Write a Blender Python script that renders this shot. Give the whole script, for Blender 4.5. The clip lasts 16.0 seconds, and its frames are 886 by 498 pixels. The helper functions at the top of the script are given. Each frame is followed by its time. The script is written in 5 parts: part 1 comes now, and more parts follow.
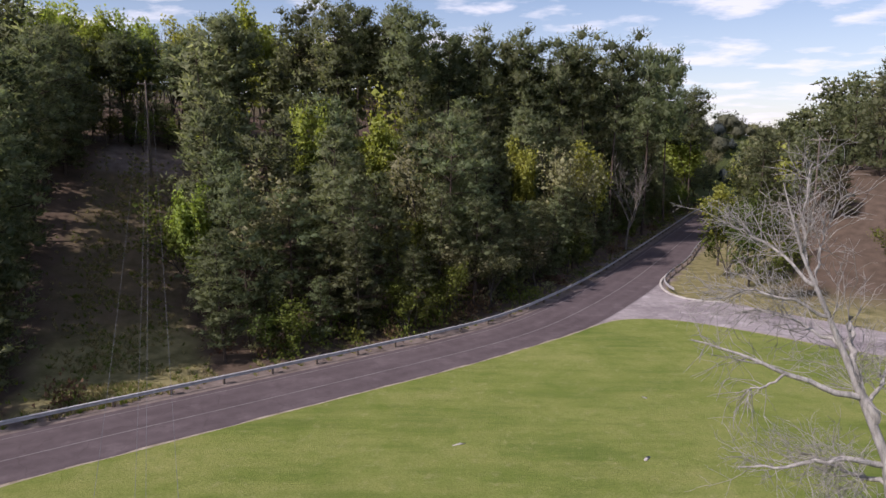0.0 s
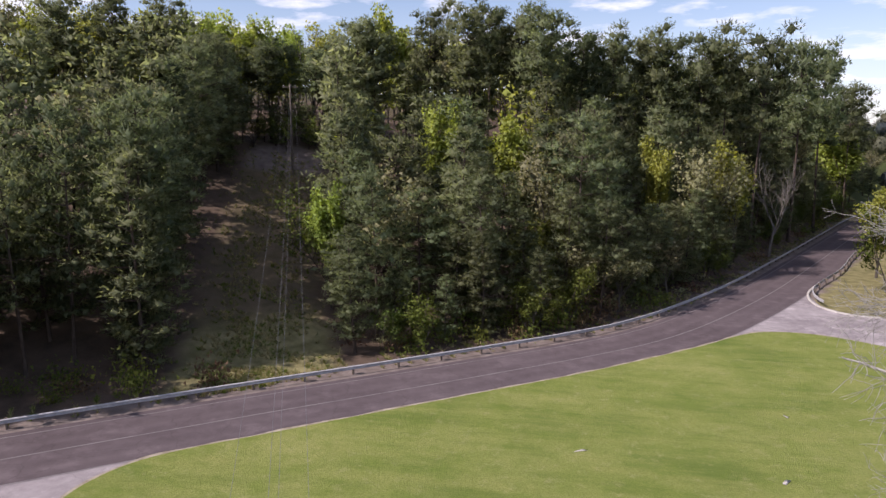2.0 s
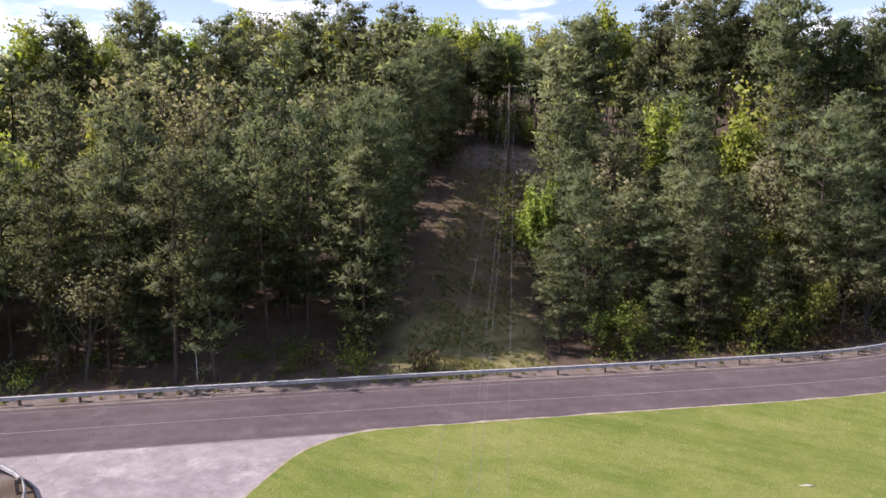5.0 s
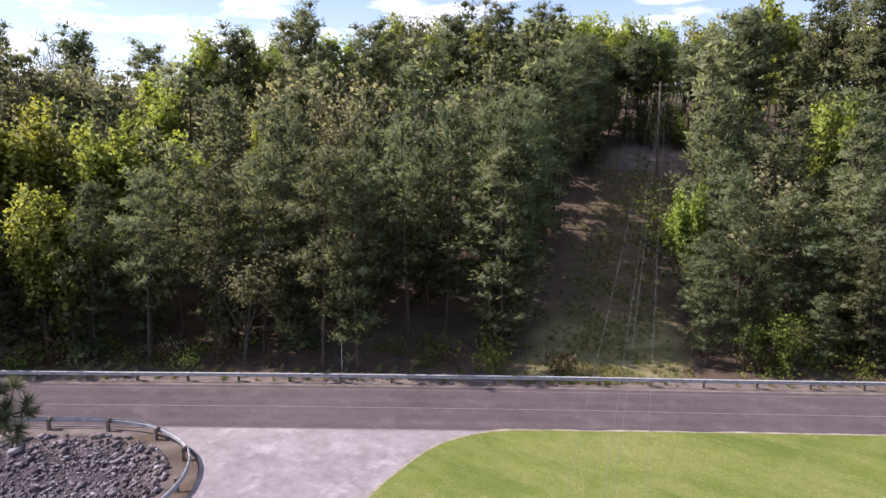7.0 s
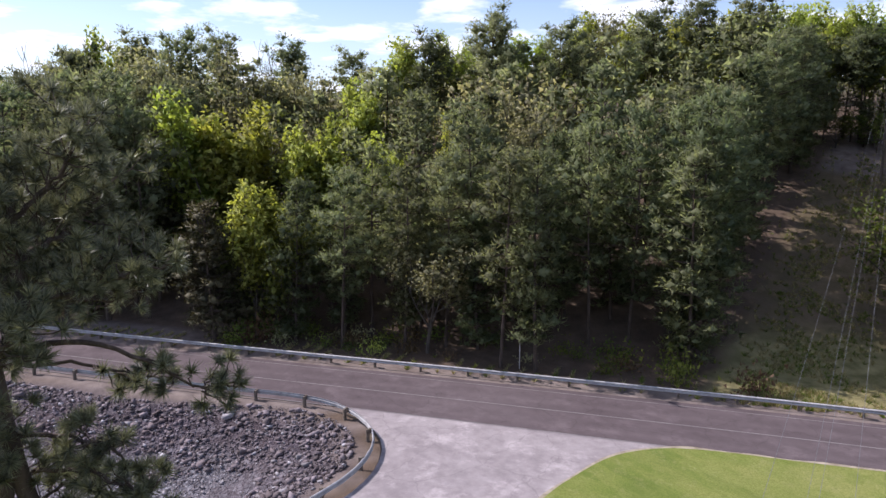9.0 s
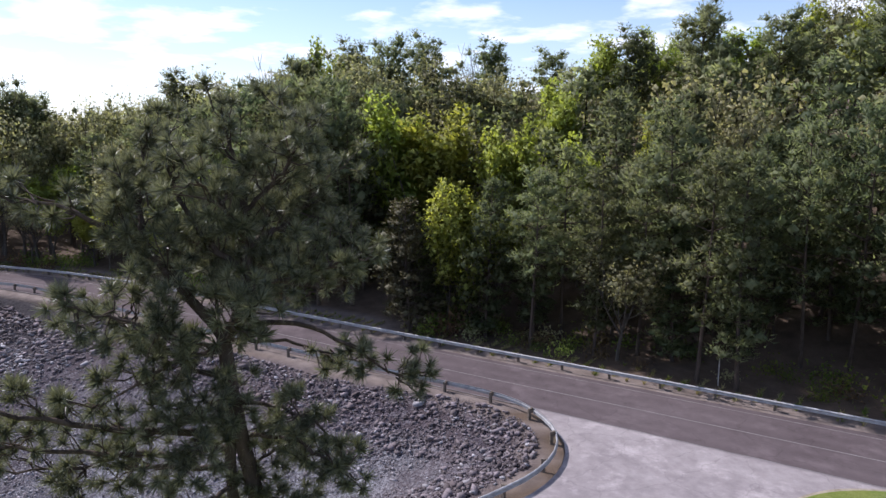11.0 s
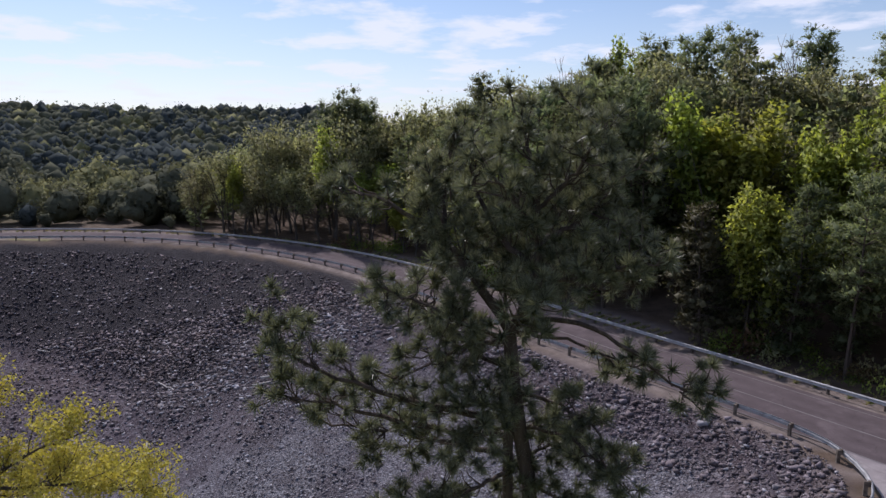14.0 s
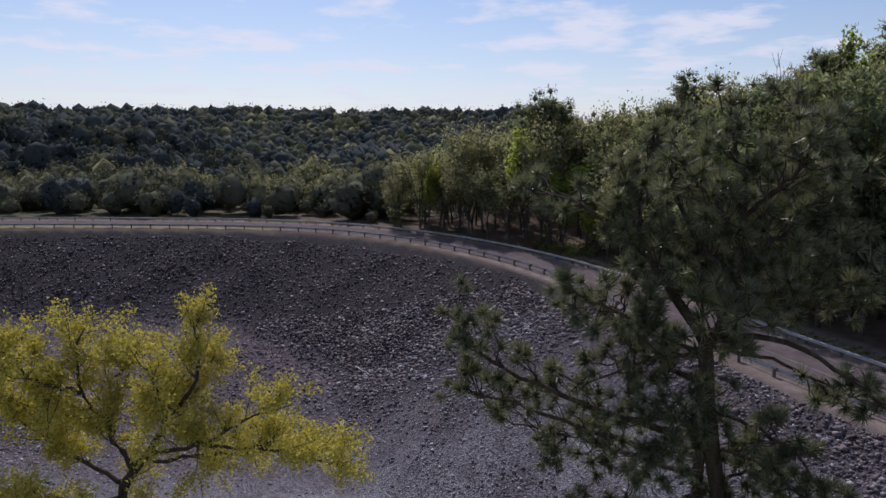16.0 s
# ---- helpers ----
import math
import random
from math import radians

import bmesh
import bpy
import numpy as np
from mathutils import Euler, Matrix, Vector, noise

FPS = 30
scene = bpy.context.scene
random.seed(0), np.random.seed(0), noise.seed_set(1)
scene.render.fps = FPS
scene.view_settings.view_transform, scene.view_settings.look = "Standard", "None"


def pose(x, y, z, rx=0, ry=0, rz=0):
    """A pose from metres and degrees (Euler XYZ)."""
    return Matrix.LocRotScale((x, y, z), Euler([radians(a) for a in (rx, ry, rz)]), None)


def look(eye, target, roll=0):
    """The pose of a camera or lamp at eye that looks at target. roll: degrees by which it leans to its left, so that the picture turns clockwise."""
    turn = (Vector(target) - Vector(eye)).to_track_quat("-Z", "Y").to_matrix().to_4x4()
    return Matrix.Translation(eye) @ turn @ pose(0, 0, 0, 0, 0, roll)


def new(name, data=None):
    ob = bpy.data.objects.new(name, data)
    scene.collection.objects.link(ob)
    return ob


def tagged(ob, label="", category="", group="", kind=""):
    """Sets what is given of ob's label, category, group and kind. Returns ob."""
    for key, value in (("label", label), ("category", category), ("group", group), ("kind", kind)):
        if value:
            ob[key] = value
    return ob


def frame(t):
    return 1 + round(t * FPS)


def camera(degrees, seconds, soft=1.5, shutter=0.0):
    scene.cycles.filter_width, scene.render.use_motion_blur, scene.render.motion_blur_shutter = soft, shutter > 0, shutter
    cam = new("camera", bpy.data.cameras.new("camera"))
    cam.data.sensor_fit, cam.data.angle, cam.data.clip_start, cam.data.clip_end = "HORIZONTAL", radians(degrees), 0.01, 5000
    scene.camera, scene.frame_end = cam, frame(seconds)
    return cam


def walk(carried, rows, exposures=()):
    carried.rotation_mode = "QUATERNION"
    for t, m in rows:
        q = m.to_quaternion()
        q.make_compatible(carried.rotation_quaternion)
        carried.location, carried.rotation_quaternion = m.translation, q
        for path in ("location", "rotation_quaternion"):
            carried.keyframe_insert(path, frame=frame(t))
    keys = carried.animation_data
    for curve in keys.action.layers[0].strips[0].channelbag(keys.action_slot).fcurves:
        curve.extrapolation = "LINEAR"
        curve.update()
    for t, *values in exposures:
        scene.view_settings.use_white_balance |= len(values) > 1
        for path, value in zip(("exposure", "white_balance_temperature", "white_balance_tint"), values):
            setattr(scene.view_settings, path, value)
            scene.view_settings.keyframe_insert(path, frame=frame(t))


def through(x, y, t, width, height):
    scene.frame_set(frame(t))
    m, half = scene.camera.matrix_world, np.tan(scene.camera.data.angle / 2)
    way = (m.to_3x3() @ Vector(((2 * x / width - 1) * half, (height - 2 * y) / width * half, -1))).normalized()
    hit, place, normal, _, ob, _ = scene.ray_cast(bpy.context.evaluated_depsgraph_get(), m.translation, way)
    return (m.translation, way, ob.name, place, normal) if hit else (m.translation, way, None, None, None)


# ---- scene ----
PATH = [
    (0.0, 0.00, -9.03, 0.02), (0.5, 2.32, -9.03, 0.0), (1.0, 4.79, -9.03, 0.0), (1.5, 7.63, -9.02, 0.0),
    (2.0, 10.55, -9.03, 0.03), (2.5, 13.47, -9.07, 0.05), (3.0, 16.39, -9.09, 0.10), (3.5, 19.30, -9.11, 0.11),
    (4.0, 22.20, -9.11, 0.11), (6.5, 36.77, -9.14, 0.13), (7.0, 39.69, -9.13, 0.13), (7.5, 42.92, -9.13, 0.10),
    (8.0, 46.90, -9.12, 0.10), (8.5, 50.88, -9.12, 0.12), (9.0, 54.85, -9.12, 0.12), (11.5, 74.80, -9.11, 0.09),
    (12.0, 78.79, -9.12, 0.09), (12.5, 82.72, -9.12, 0.09), (13.0, 86.67, -9.12, 0.12), (13.5, 90.60, -9.14, 0.15),
    (14.0, 94.54, -9.12, 0.20), (14.5, 98.46, -9.10, 0.23), (15.0, 102.39, -9.10, 0.25), (15.5, 106.32, -9.09, 0.28),
    (16.0, 110.30, -9.11, 0.29)]
EYE = (0.0, 0.0, 18.0)
cam = camera(65.1, 16.0, soft=1.5)
walk(cam, [(t, pose(*EYE, 90 + p, 0, y) @ pose(0, 0, 0, 0, 0, r)) for t, y, p, r in PATH],
     exposures=[(0.0, 0.07, 6400, 24), (3.5, 0.58, 6450, 25), (7.0, 0.72, 6300, 25), (9.0, 0.54, 6150, 22), (11.5, 0.36, 5950, 19), (16.0, -0.38, 6000, 21)])

# ---- world and sun ----
SUN_AZ, SUN_EL = 124.0, 43.0          # bearing counter-clockwise from +y, height


def nodes_of(tree):
    tree.nodes.clear()
    return tree.nodes, tree.links


world = bpy.data.worlds.new("sky")
scene.world = world
world.use_nodes = True
N, L = nodes_of(world.node_tree)
sky = N.new("ShaderNodeTexSky")
sky.sky_type, sky.sun_disc = "NISHITA", False
sky.sun_elevation, sky.sun_rotation = radians(SUN_EL), radians(-SUN_AZ)
sky.air_density, sky.dust_density, sky.ozone_density = 1.0, 0.3, 2.0
# thin broken cumulus: noise on a plane far above, seen in perspective
tc = N.new("ShaderNodeTexCoord")
sep = N.new("ShaderNodeSeparateXYZ")
L.new(tc.outputs["Generated"], sep.inputs[0])
up = N.new("ShaderNodeMath"); up.operation = "MAXIMUM"; up.inputs[1].default_value = 0.0
L.new(sep.outputs["Z"], up.inputs[0])
upo = N.new("ShaderNodeMath"); upo.operation = "ADD"; upo.inputs[1].default_value = 0.10
L.new(up.outputs[0], upo.inputs[0])
flat = N.new("ShaderNodeVectorMath"); flat.operation = "DIVIDE"
cmb = N.new("ShaderNodeCombineXYZ")
L.new(upo.outputs[0], cmb.inputs[0]); L.new(upo.outputs[0], cmb.inputs[1]); cmb.inputs[2].default_value = 1.0
L.new(tc.outputs["Generated"], flat.inputs[0]); L.new(cmb.outputs[0], flat.inputs[1])
cn = N.new("ShaderNodeTexNoise")
cn.inputs["Scale"].default_value, cn.inputs["Detail"].default_value, cn.inputs["Roughness"].default_value = 2.3, 7.0, 0.55
L.new(flat.outputs[0], cn.inputs["Vector"])
cr = N.new("ShaderNodeValToRGB")
cr.color_ramp.elements[0].position, cr.color_ramp.elements[1].position = 0.49, 0.63
L.new(cn.outputs["Fac"], cr.inputs[0])
# a paler band low down, where the air is thick
hz = N.new("ShaderNodeMapRange"); hz.inputs[1].default_value, hz.inputs[2].default_value = 0.0, 0.22
hz.inputs[3].default_value, hz.inputs[4].default_value = 0.46, 0.0
L.new(sep.outputs["Z"], hz.inputs[0])
hm = N.new("ShaderNodeMix"); hm.data_type = "RGBA"
hm.inputs[7].default_value = (7.0, 7.4, 8.1, 1)
L.new(hz.outputs[0], hm.inputs[0]); L.new(sky.outputs[0], hm.inputs[6])
cm = N.new("ShaderNodeMix"); cm.data_type = "RGBA"
cm.inputs[7].default_value = (8.5, 8.75, 9.1, 1)
cmul = N.new("ShaderNodeMath"); cmul.operation = "MULTIPLY"; cmul.inputs[1].default_value = 0.8
L.new(cr.outputs[0], cmul.inputs[0]); L.new(cmul.outputs[0], cm.inputs[0]); L.new(hm.outputs[2], cm.inputs[6])
bg = N.new("ShaderNodeBackground"); bg.inputs[1].default_value = 0.112
wo = N.new("ShaderNodeOutputWorld")
L.new(cm.outputs[2], bg.inputs[0]); L.new(bg.outputs[0], wo.inputs[0])

sun = new("sun", bpy.data.lights.new("sun", "SUN"))
sun.data.energy, sun.data.angle, sun.data.color = 4.5, radians(0.53), (1.0, 0.95, 0.87)
SUN_DIR = Vector((-math.sin(radians(SUN_AZ)) * math.cos(radians(SUN_EL)), math.cos(radians(SUN_AZ)) * math.cos(radians(SUN_EL)), math.sin(radians(SUN_EL))))
sun.matrix_world = look(SUN_DIR * 300, (0, 0, 0))


# ---- materials ----
class Mat:
    """A small builder of node materials: principled surface, object or generated coordinates in metres."""

    def __init__(self, name, rough=0.9, spec=0.3):
        self.m = bpy.data.materials.new(name)
        self.m.use_nodes = True
        self.N, self.L = nodes_of(self.m.node_tree)
        self.out = self.N.new("ShaderNodeOutputMaterial")
        self.p = self.N.new("ShaderNodeBsdfPrincipled")
        self.p.inputs["Roughness"].default_value = rough
        self.p.inputs["Specular IOR Level"].default_value = spec
        self.L.new(self.p.outputs[0], self.out.inputs[0])
        self.geo = self.N.new("ShaderNodeNewGeometry")
        self.pos = self.geo.outputs["Position"]

    def noise(self, scale, detail=4.0, rough=0.55, vec=None, stretch=None):
        n = self.N.new("ShaderNodeTexNoise")
        n.inputs["Scale"].default_value, n.inputs["Detail"].default_value, n.inputs["Roughness"].default_value = scale, detail, rough
        src = vec or self.pos
        if stretch:
            mp = self.N.new("ShaderNodeMapping")
            mp.inputs["Scale"].default_value = stretch[:3]
            if len(stretch) > 3:
                mp.inputs["Rotation"].default_value = (0, 0, radians(stretch[3]))
            self.L.new(src, mp.inputs[0])
            src = mp.outputs[0]
        self.L.new(src, n.inputs["Vector"])
        return n.outputs["Fac"]

    def voronoi(self, scale, feature="F1", out="Distance"):
        n = self.N.new("ShaderNodeTexVoronoi")
        n.feature = feature
        n.inputs["Scale"].default_value = scale
        self.L.new(self.pos, n.inputs["Vector"])
        return n.outputs[out]

    def ramp(self, fac, *stops):
        r = self.N.new("ShaderNodeValToRGB")
        e = r.color_ramp.elements
        while len(e) < len(stops):
            e.new(0.5)
        for k, (at, c) in zip(e, stops):
            k.position = at
            k.color = (*c, 1) if len(c) == 3 else c
        self.L.new(fac, r.inputs[0])
        return r.outputs[0]

    def mix(self, fac, a, b, mode="MIX"):
        n = self.N.new("ShaderNodeMix")
        n.data_type, n.blend_type = "RGBA", mode
        for k, v in ((0, fac), (6, a), (7, b)):
            if isinstance(v, (int, float)):
                n.inputs[k].default_value = v
            elif isinstance(v, tuple):
                n.inputs[k].default_value = (*v, 1)
            else:
                self.L.new(v, n.inputs[k])
        return n.outputs[2]

    def math(self, op, a, b=0.0, clamp=False):
        n = self.N.new("ShaderNodeMath")
        n.operation, n.use_clamp = op, clamp
        for k, v in ((0, a), (1, b)):
            if isinstance(v, (int, float)):
                n.inputs[k].default_value = v
            else:
                self.L.new(v, n.inputs[k])
        return n.outputs[0]

    def attr(self, name):
        n = self.N.new("ShaderNodeAttribute")
        n.attribute_name = name
        return n.outputs["Fac"]

    def rand(self):
        return self.N.new("ShaderNodeObjectInfo").outputs["Random"]

    def island(self):
        return self.geo.outputs["Random Per Island"]

    def bump(self, height, strength=0.5, dist=0.05):
        b = self.N.new("ShaderNodeBump")
        b.inputs["Strength"].default_value, b.inputs["Distance"].default_value = strength, dist
        self.L.new(height, b.inputs["Height"])
        self.L.new(b.outputs[0], self.p.inputs["Normal"])

    def color(self, c):
        if isinstance(c, tuple):
            self.p.inputs["Base Color"].default_value = (*c, 1)
        else:
            self.L.new(c, self.p.inputs["Base Color"])
        return self

    def leafy(self, c, through=0.35, tint=(1.15, 1.2, 0.55)):
        """Thin leaf: part of the light passes through."""
        t = self.N.new("ShaderNodeBsdfTranslucent")
        warm = self.mix(1.0, c, tint, "MULTIPLY")
        self.L.new(warm, t.inputs[0])
        mx_ = self.N.new("ShaderNodeMixShader")
        mx_.inputs[0].default_value = through
        self.L.new(self.p.outputs[0], mx_.inputs[1])
        self.L.new(t.outputs[0], mx_.inputs[2])
        self.L.new(mx_.outputs[0], self.out.inputs[0])
        self.color(c)
        return self


def leaf_mat(name, dark, light, through=0.35, objvar=0.35, tint=(1.15, 1.2, 0.55), rough=0.6, spec=0.12):
    m = Mat(name, rough, spec)
    c = m.ramp(m.island(), (0.0, dark), (1.0, light))
    hue = m.N.new("ShaderNodeHueSaturation")
    m.L.new(c, hue.inputs["Color"])
    r = m.rand()
    m.L.new(m.math("ADD", m.math("MULTIPLY", r, 0.05), 0.475), hue.inputs["Hue"])
    tone = m.math("ADD", m.math("MULTIPLY", m.math("FRACT", m.math("MULTIPLY", r, 7.3)), objvar), 1 - objvar / 2)
    m.L.new(m.math("ADD", tone, m.attr("tone")), hue.inputs["Value"])
    m.leafy(hue.outputs[0], through, tint)
    return m.m


def bark_mat(name, dark, light, scale=3.0):
    m = Mat(name, 0.95, 0.15)
    n = m.noise(scale, 6, 0.65, stretch=(2.2, 2.2, 0.45))
    f = m.noise(scale * 7, 3, 0.6)
    m.color(m.mix(m.math("MULTIPLY", f, 0.35), m.ramp(n, (0.32, dark), (0.68, light)), tuple(x * 0.5 for x in dark)))
    m.bump(m.math("ADD", n, m.math("MULTIPLY", f, 0.4)), 0.7, 0.04)
    return m.m


M_PINE = leaf_mat("pine_needles", (0.128, 0.152, 0.085), (0.256, 0.276, 0.158), 0.6, 0.55, (1.2, 1.25, 0.8))
M_PINE_NEAR = leaf_mat("near_pine_needles", (0.072, 0.082, 0.052), (0.27, 0.275, 0.185), 0.38, 0.2, (1.1, 1.1, 0.7), 0.42, 0.5)
M_SPRING = leaf_mat("spring_leaves", (0.31, 0.37, 0.085), (0.50, 0.545, 0.165), 0.55, 0.2, (1.15, 1.15, 0.5))
M_OLIVE = leaf_mat("young_oak_leaves", (0.23, 0.232, 0.125), (0.42, 0.405, 0.245), 0.55, 0.45, (1.15, 1.15, 0.72))
M_GREEN = leaf_mat("broad_leaves", (0.08, 0.11, 0.022), (0.19, 0.22, 0.05), 0.4, 0.5)
M_GOLD = leaf_mat("yellow_green_leaves", (0.36, 0.38, 0.085), (0.60, 0.59, 0.19), 0.45, 0.1, (1.15, 1.05, 0.4))
M_DEAD = leaf_mat("dry_brush", (0.09, 0.055, 0.03), (0.20, 0.13, 0.075), 0.3, 0.4, (1.1, 1.0, 0.8))
M_DRYGRASS = leaf_mat("dry_grass", (0.22, 0.19, 0.09), (0.42, 0.36, 0.19), 0.3, 0.1, (1.1, 1.0, 0.7))
M_CEDAR = leaf_mat("brownish_needles", (0.060, 0.058, 0.031), (0.130, 0.118, 0.066), 0.2, 0.4)
M_BARK = bark_mat("pine_bark", (0.045, 0.034, 0.028), (0.14, 0.105, 0.085))
M_BARK_GREY = bark_mat("grey_bark", (0.13, 0.115, 0.10), (0.30, 0.27, 0.24))
M_BARK_DULL = bark_mat("dull_bark", (0.055, 0.046, 0.04), (0.15, 0.13, 0.11))
M_BARK_PALE = bark_mat("pale_weathered_bark", (0.22, 0.205, 0.19), (0.52, 0.49, 0.455), 5.0)
M_TWIG = bark_mat("twigs", (0.05, 0.04, 0.032), (0.13, 0.10, 0.08))


def ground_mat():
    m = Mat("ground", 0.95, 0.1)
    mid, fine = m.noise(0.7, 5, 0.6), m.noise(9.0, 4, 0.7)
    # litter darkened in its colour to stand in for shade under the trees
    litter = m.ramp(mid, (0.30, (0.045, 0.032, 0.023)), (0.55, (0.095, 0.068, 0.050)), (0.8, (0.15, 0.105, 0.08)))
    litter = m.mix(m.math("MULTIPLY", fine, 0.5), litter, (0.17, 0.125, 0.095))
    grass = m.ramp(mid, (0.3, (0.115, 0.108, 0.045)), (0.7, (0.30, 0.26, 0.13)))
    # gravel near black: shade in the gaps between slope stones is painted in
    gravel = m.ramp(m.voronoi(4.5, "F1", "Color"), (0.15, (0.014, 0.012, 0.015)), (0.85, (0.055, 0.049, 0.054)))
    gravel = m.mix(m.math("MULTIPLY", mid, 0.5), gravel, (0.032, 0.027, 0.030))
    bed = m.ramp(m.noise(1.6, 6, 0.7), (0.34, (0.052, 0.039, 0.049)), (0.52, (0.112, 0.085, 0.102)), (0.72, (0.19, 0.15, 0.172)))
    bed = m.mix(m.math("MULTIPLY", m.ramp(m.noise(0.12, 5, 0.6), (0.45, (0, 0, 0)), (0.62, (1, 1, 1))), 0.6), bed, (0.135, 0.092, 0.085))
    bed = m.mix(0.55, bed, m.ramp(m.voronoi(3.2, "F1", "Color"), (0.15, (0.03, 0.026, 0.032)), (0.6, (0.10, 0.088, 0.10)), (0.95, (0.24, 0.225, 0.245))))
    gravel = m.mix(m.attr("bed"), gravel, bed)
    chips = m.ramp(m.voronoi(9.0, "F1", "Color"), (0.12, (0.060, 0.056, 0.064)), (0.55, (0.20, 0.195, 0.212)), (0.9, (0.38, 0.38, 0.405)))
    gravel = m.mix(m.math("MULTIPLY", m.attr("chips"), m.ramp(m.noise(0.22, 5, 0.6), (0.36, (0.25, 0.25, 0.25)), (0.56, (1, 1, 1)))), gravel, chips)
    dirt = m.ramp(mid, (0.3, (0.125, 0.098, 0.087)), (0.7, (0.25, 0.205, 0.183)))
    forest = m.ramp(m.noise(0.02, 8, 0.65), (0.35, (0.035, 0.05, 0.02)), (0.65, (0.085, 0.10, 0.035)))

    def soft(name, jitter=0.5):
        return m.math("SUBTRACT", m.math("MULTIPLY", m.attr(name), 1 + jitter), m.math("MULTIPLY", mid, jitter), True)
    c = m.mix(soft("grassy", 0.8), litter, grass)
    c = m.mix(soft("dirt", 0.7), c, dirt)
    c = m.mix(soft("stony", 0.3), c, gravel)
    c = m.mix(soft("distant", 0.3), c, forest)
    m.color(c)
    m.bump(m.math("ADD", m.math("ADD", mid, m.math("MULTIPLY", fine, 0.5)), m.math("MULTIPLY", m.attr("stony"), m.voronoi(7.0))), 0.8, 0.15)
    return m.m


def lawn_mat():
    m = Mat("mown_grass", 0.9, 0.15)
    big, mid, fine = m.noise(0.10, 5, 0.6), m.noise(0.55, 6, 0.65), m.noise(11.0, 4, 0.75)
    streak = m.noise(0.5, 5, 0.65, stretch=(0.28, 1.5, 1.0, 52))
    c = m.ramp(big, (0.34, (0.128, 0.175, 0.038)), (0.50, (0.210, 0.245, 0.060)), (0.66, (0.300, 0.305, 0.10)))
    c = m.mix(m.math("MULTIPLY", m.ramp(streak, (0.44, (0, 0, 0)), (0.66, (1, 1, 1))), 0.6), c, (0.31, 0.305, 0.10))
    c = m.mix(m.math("MULTIPLY", m.ramp(streak, (0.30, (1, 1, 1)), (0.45, (0, 0, 0))), 0.45), c, (0.085, 0.125, 0.022))
    spot = m.noise(0.9, 7, 0.75)
    c = m.mix(m.math("MULTIPLY", m.ramp(spot, (0.54, (0, 0, 0)), (0.70, (1, 1, 1))), 0.65), c, (0.37, 0.34, 0.16))
    c = m.mix(m.math("MULTIPLY", m.ramp(mid, (0.5, (0, 0, 0)), (0.72, (1, 1, 1))), 0.55), c, (0.125, 0.185, 0.025))
    c = m.mix(m.ramp(fine, (0.35, (0.65, 0.65, 0.65)), (0.62, (0, 0, 0))), c, (0.10, 0.135, 0.02))
    m.color(c)
    m.bump(m.math("ADD", fine, mid), 0.9, 0.10)
    return m.m


def asphalt_mat(name, dark, light, tracks=True):
    m = Mat(name, 0.95, 0.06)
    big, mid, fine = m.noise(0.12, 4), m.noise(1.2, 5, 0.6), m.noise(40.0, 2, 0.7)
    c = m.ramp(m.math("ADD", m.math("MULTIPLY", big, 0.6), m.math("MULTIPLY", mid, 0.4)), (0.35, dark), (0.65, light))
    if tracks:
        c = m.mix(m.math("MULTIPLY", m.attr("track"), 0.22), c, tuple(x * 1.45 for x in light))
    c = m.mix(m.math("MULTIPLY", fine, 0.4), c, tuple(x * 0.6 for x in dark))
    warp = m.N.new("ShaderNodeVectorMath"); warp.operation = "ADD"
    nn = m.N.new("ShaderNodeTexNoise"); nn.inputs["Scale"].default_value = 0.9; nn.inputs["Detail"].default_value = 4
    m.L.new(m.pos, nn.inputs["Vector"]); m.L.new(m.pos, warp.inputs[0]); m.L.new(nn.outputs["Color"], warp.inputs[1])
    vor = m.N.new("ShaderNodeTexVoronoi"); vor.feature = "DISTANCE_TO_EDGE"; vor.inputs["Scale"].default_value = 0.28
    m.L.new(warp.outputs[0], vor.inputs["Vector"])
    crack = vor.outputs["Distance"]
    blot = m.noise(0.45, 6, 0.7)
    c = m.mix(m.math("MULTIPLY", m.ramp(blot, (0.52, (0, 0, 0)), (0.68, (1, 1, 1))), 0.45), c, tuple(x * 1.4 for x in light))
    c = m.mix(m.math("MULTIPLY", m.ramp(blot, (0.30, (1, 1, 1)), (0.44, (0, 0, 0))), 0.4), c, tuple(x * 0.75 for x in dark))
    c = m.mix(m.math("MULTIPLY", m.ramp(crack, (0.0, (1, 1, 1)), (0.010, (0, 0, 0))), 0.3), c, tuple(x * 0.4 for x in dark))
    m.color(c)
    m.bump(fine, 0.4, 0.01)
    return m.m


def steel_mat():
    m = Mat("galvanised_steel", 0.45, 0.5)
    n = m.noise(3.0, 5, 0.6)
    m.color(m.ramp(n, (0.3, (0.28, 0.27, 0.27)), (0.7, (0.47, 0.46, 0.46))))
    m.p.inputs["Metallic"].default_value = 0.05
    m.L.new(m.ramp(n, (0.3, (0.85, 0.85, 0.85)), (0.7, (0.7, 0.7, 0.7))), m.p.inputs["Roughness"])
    return m.m


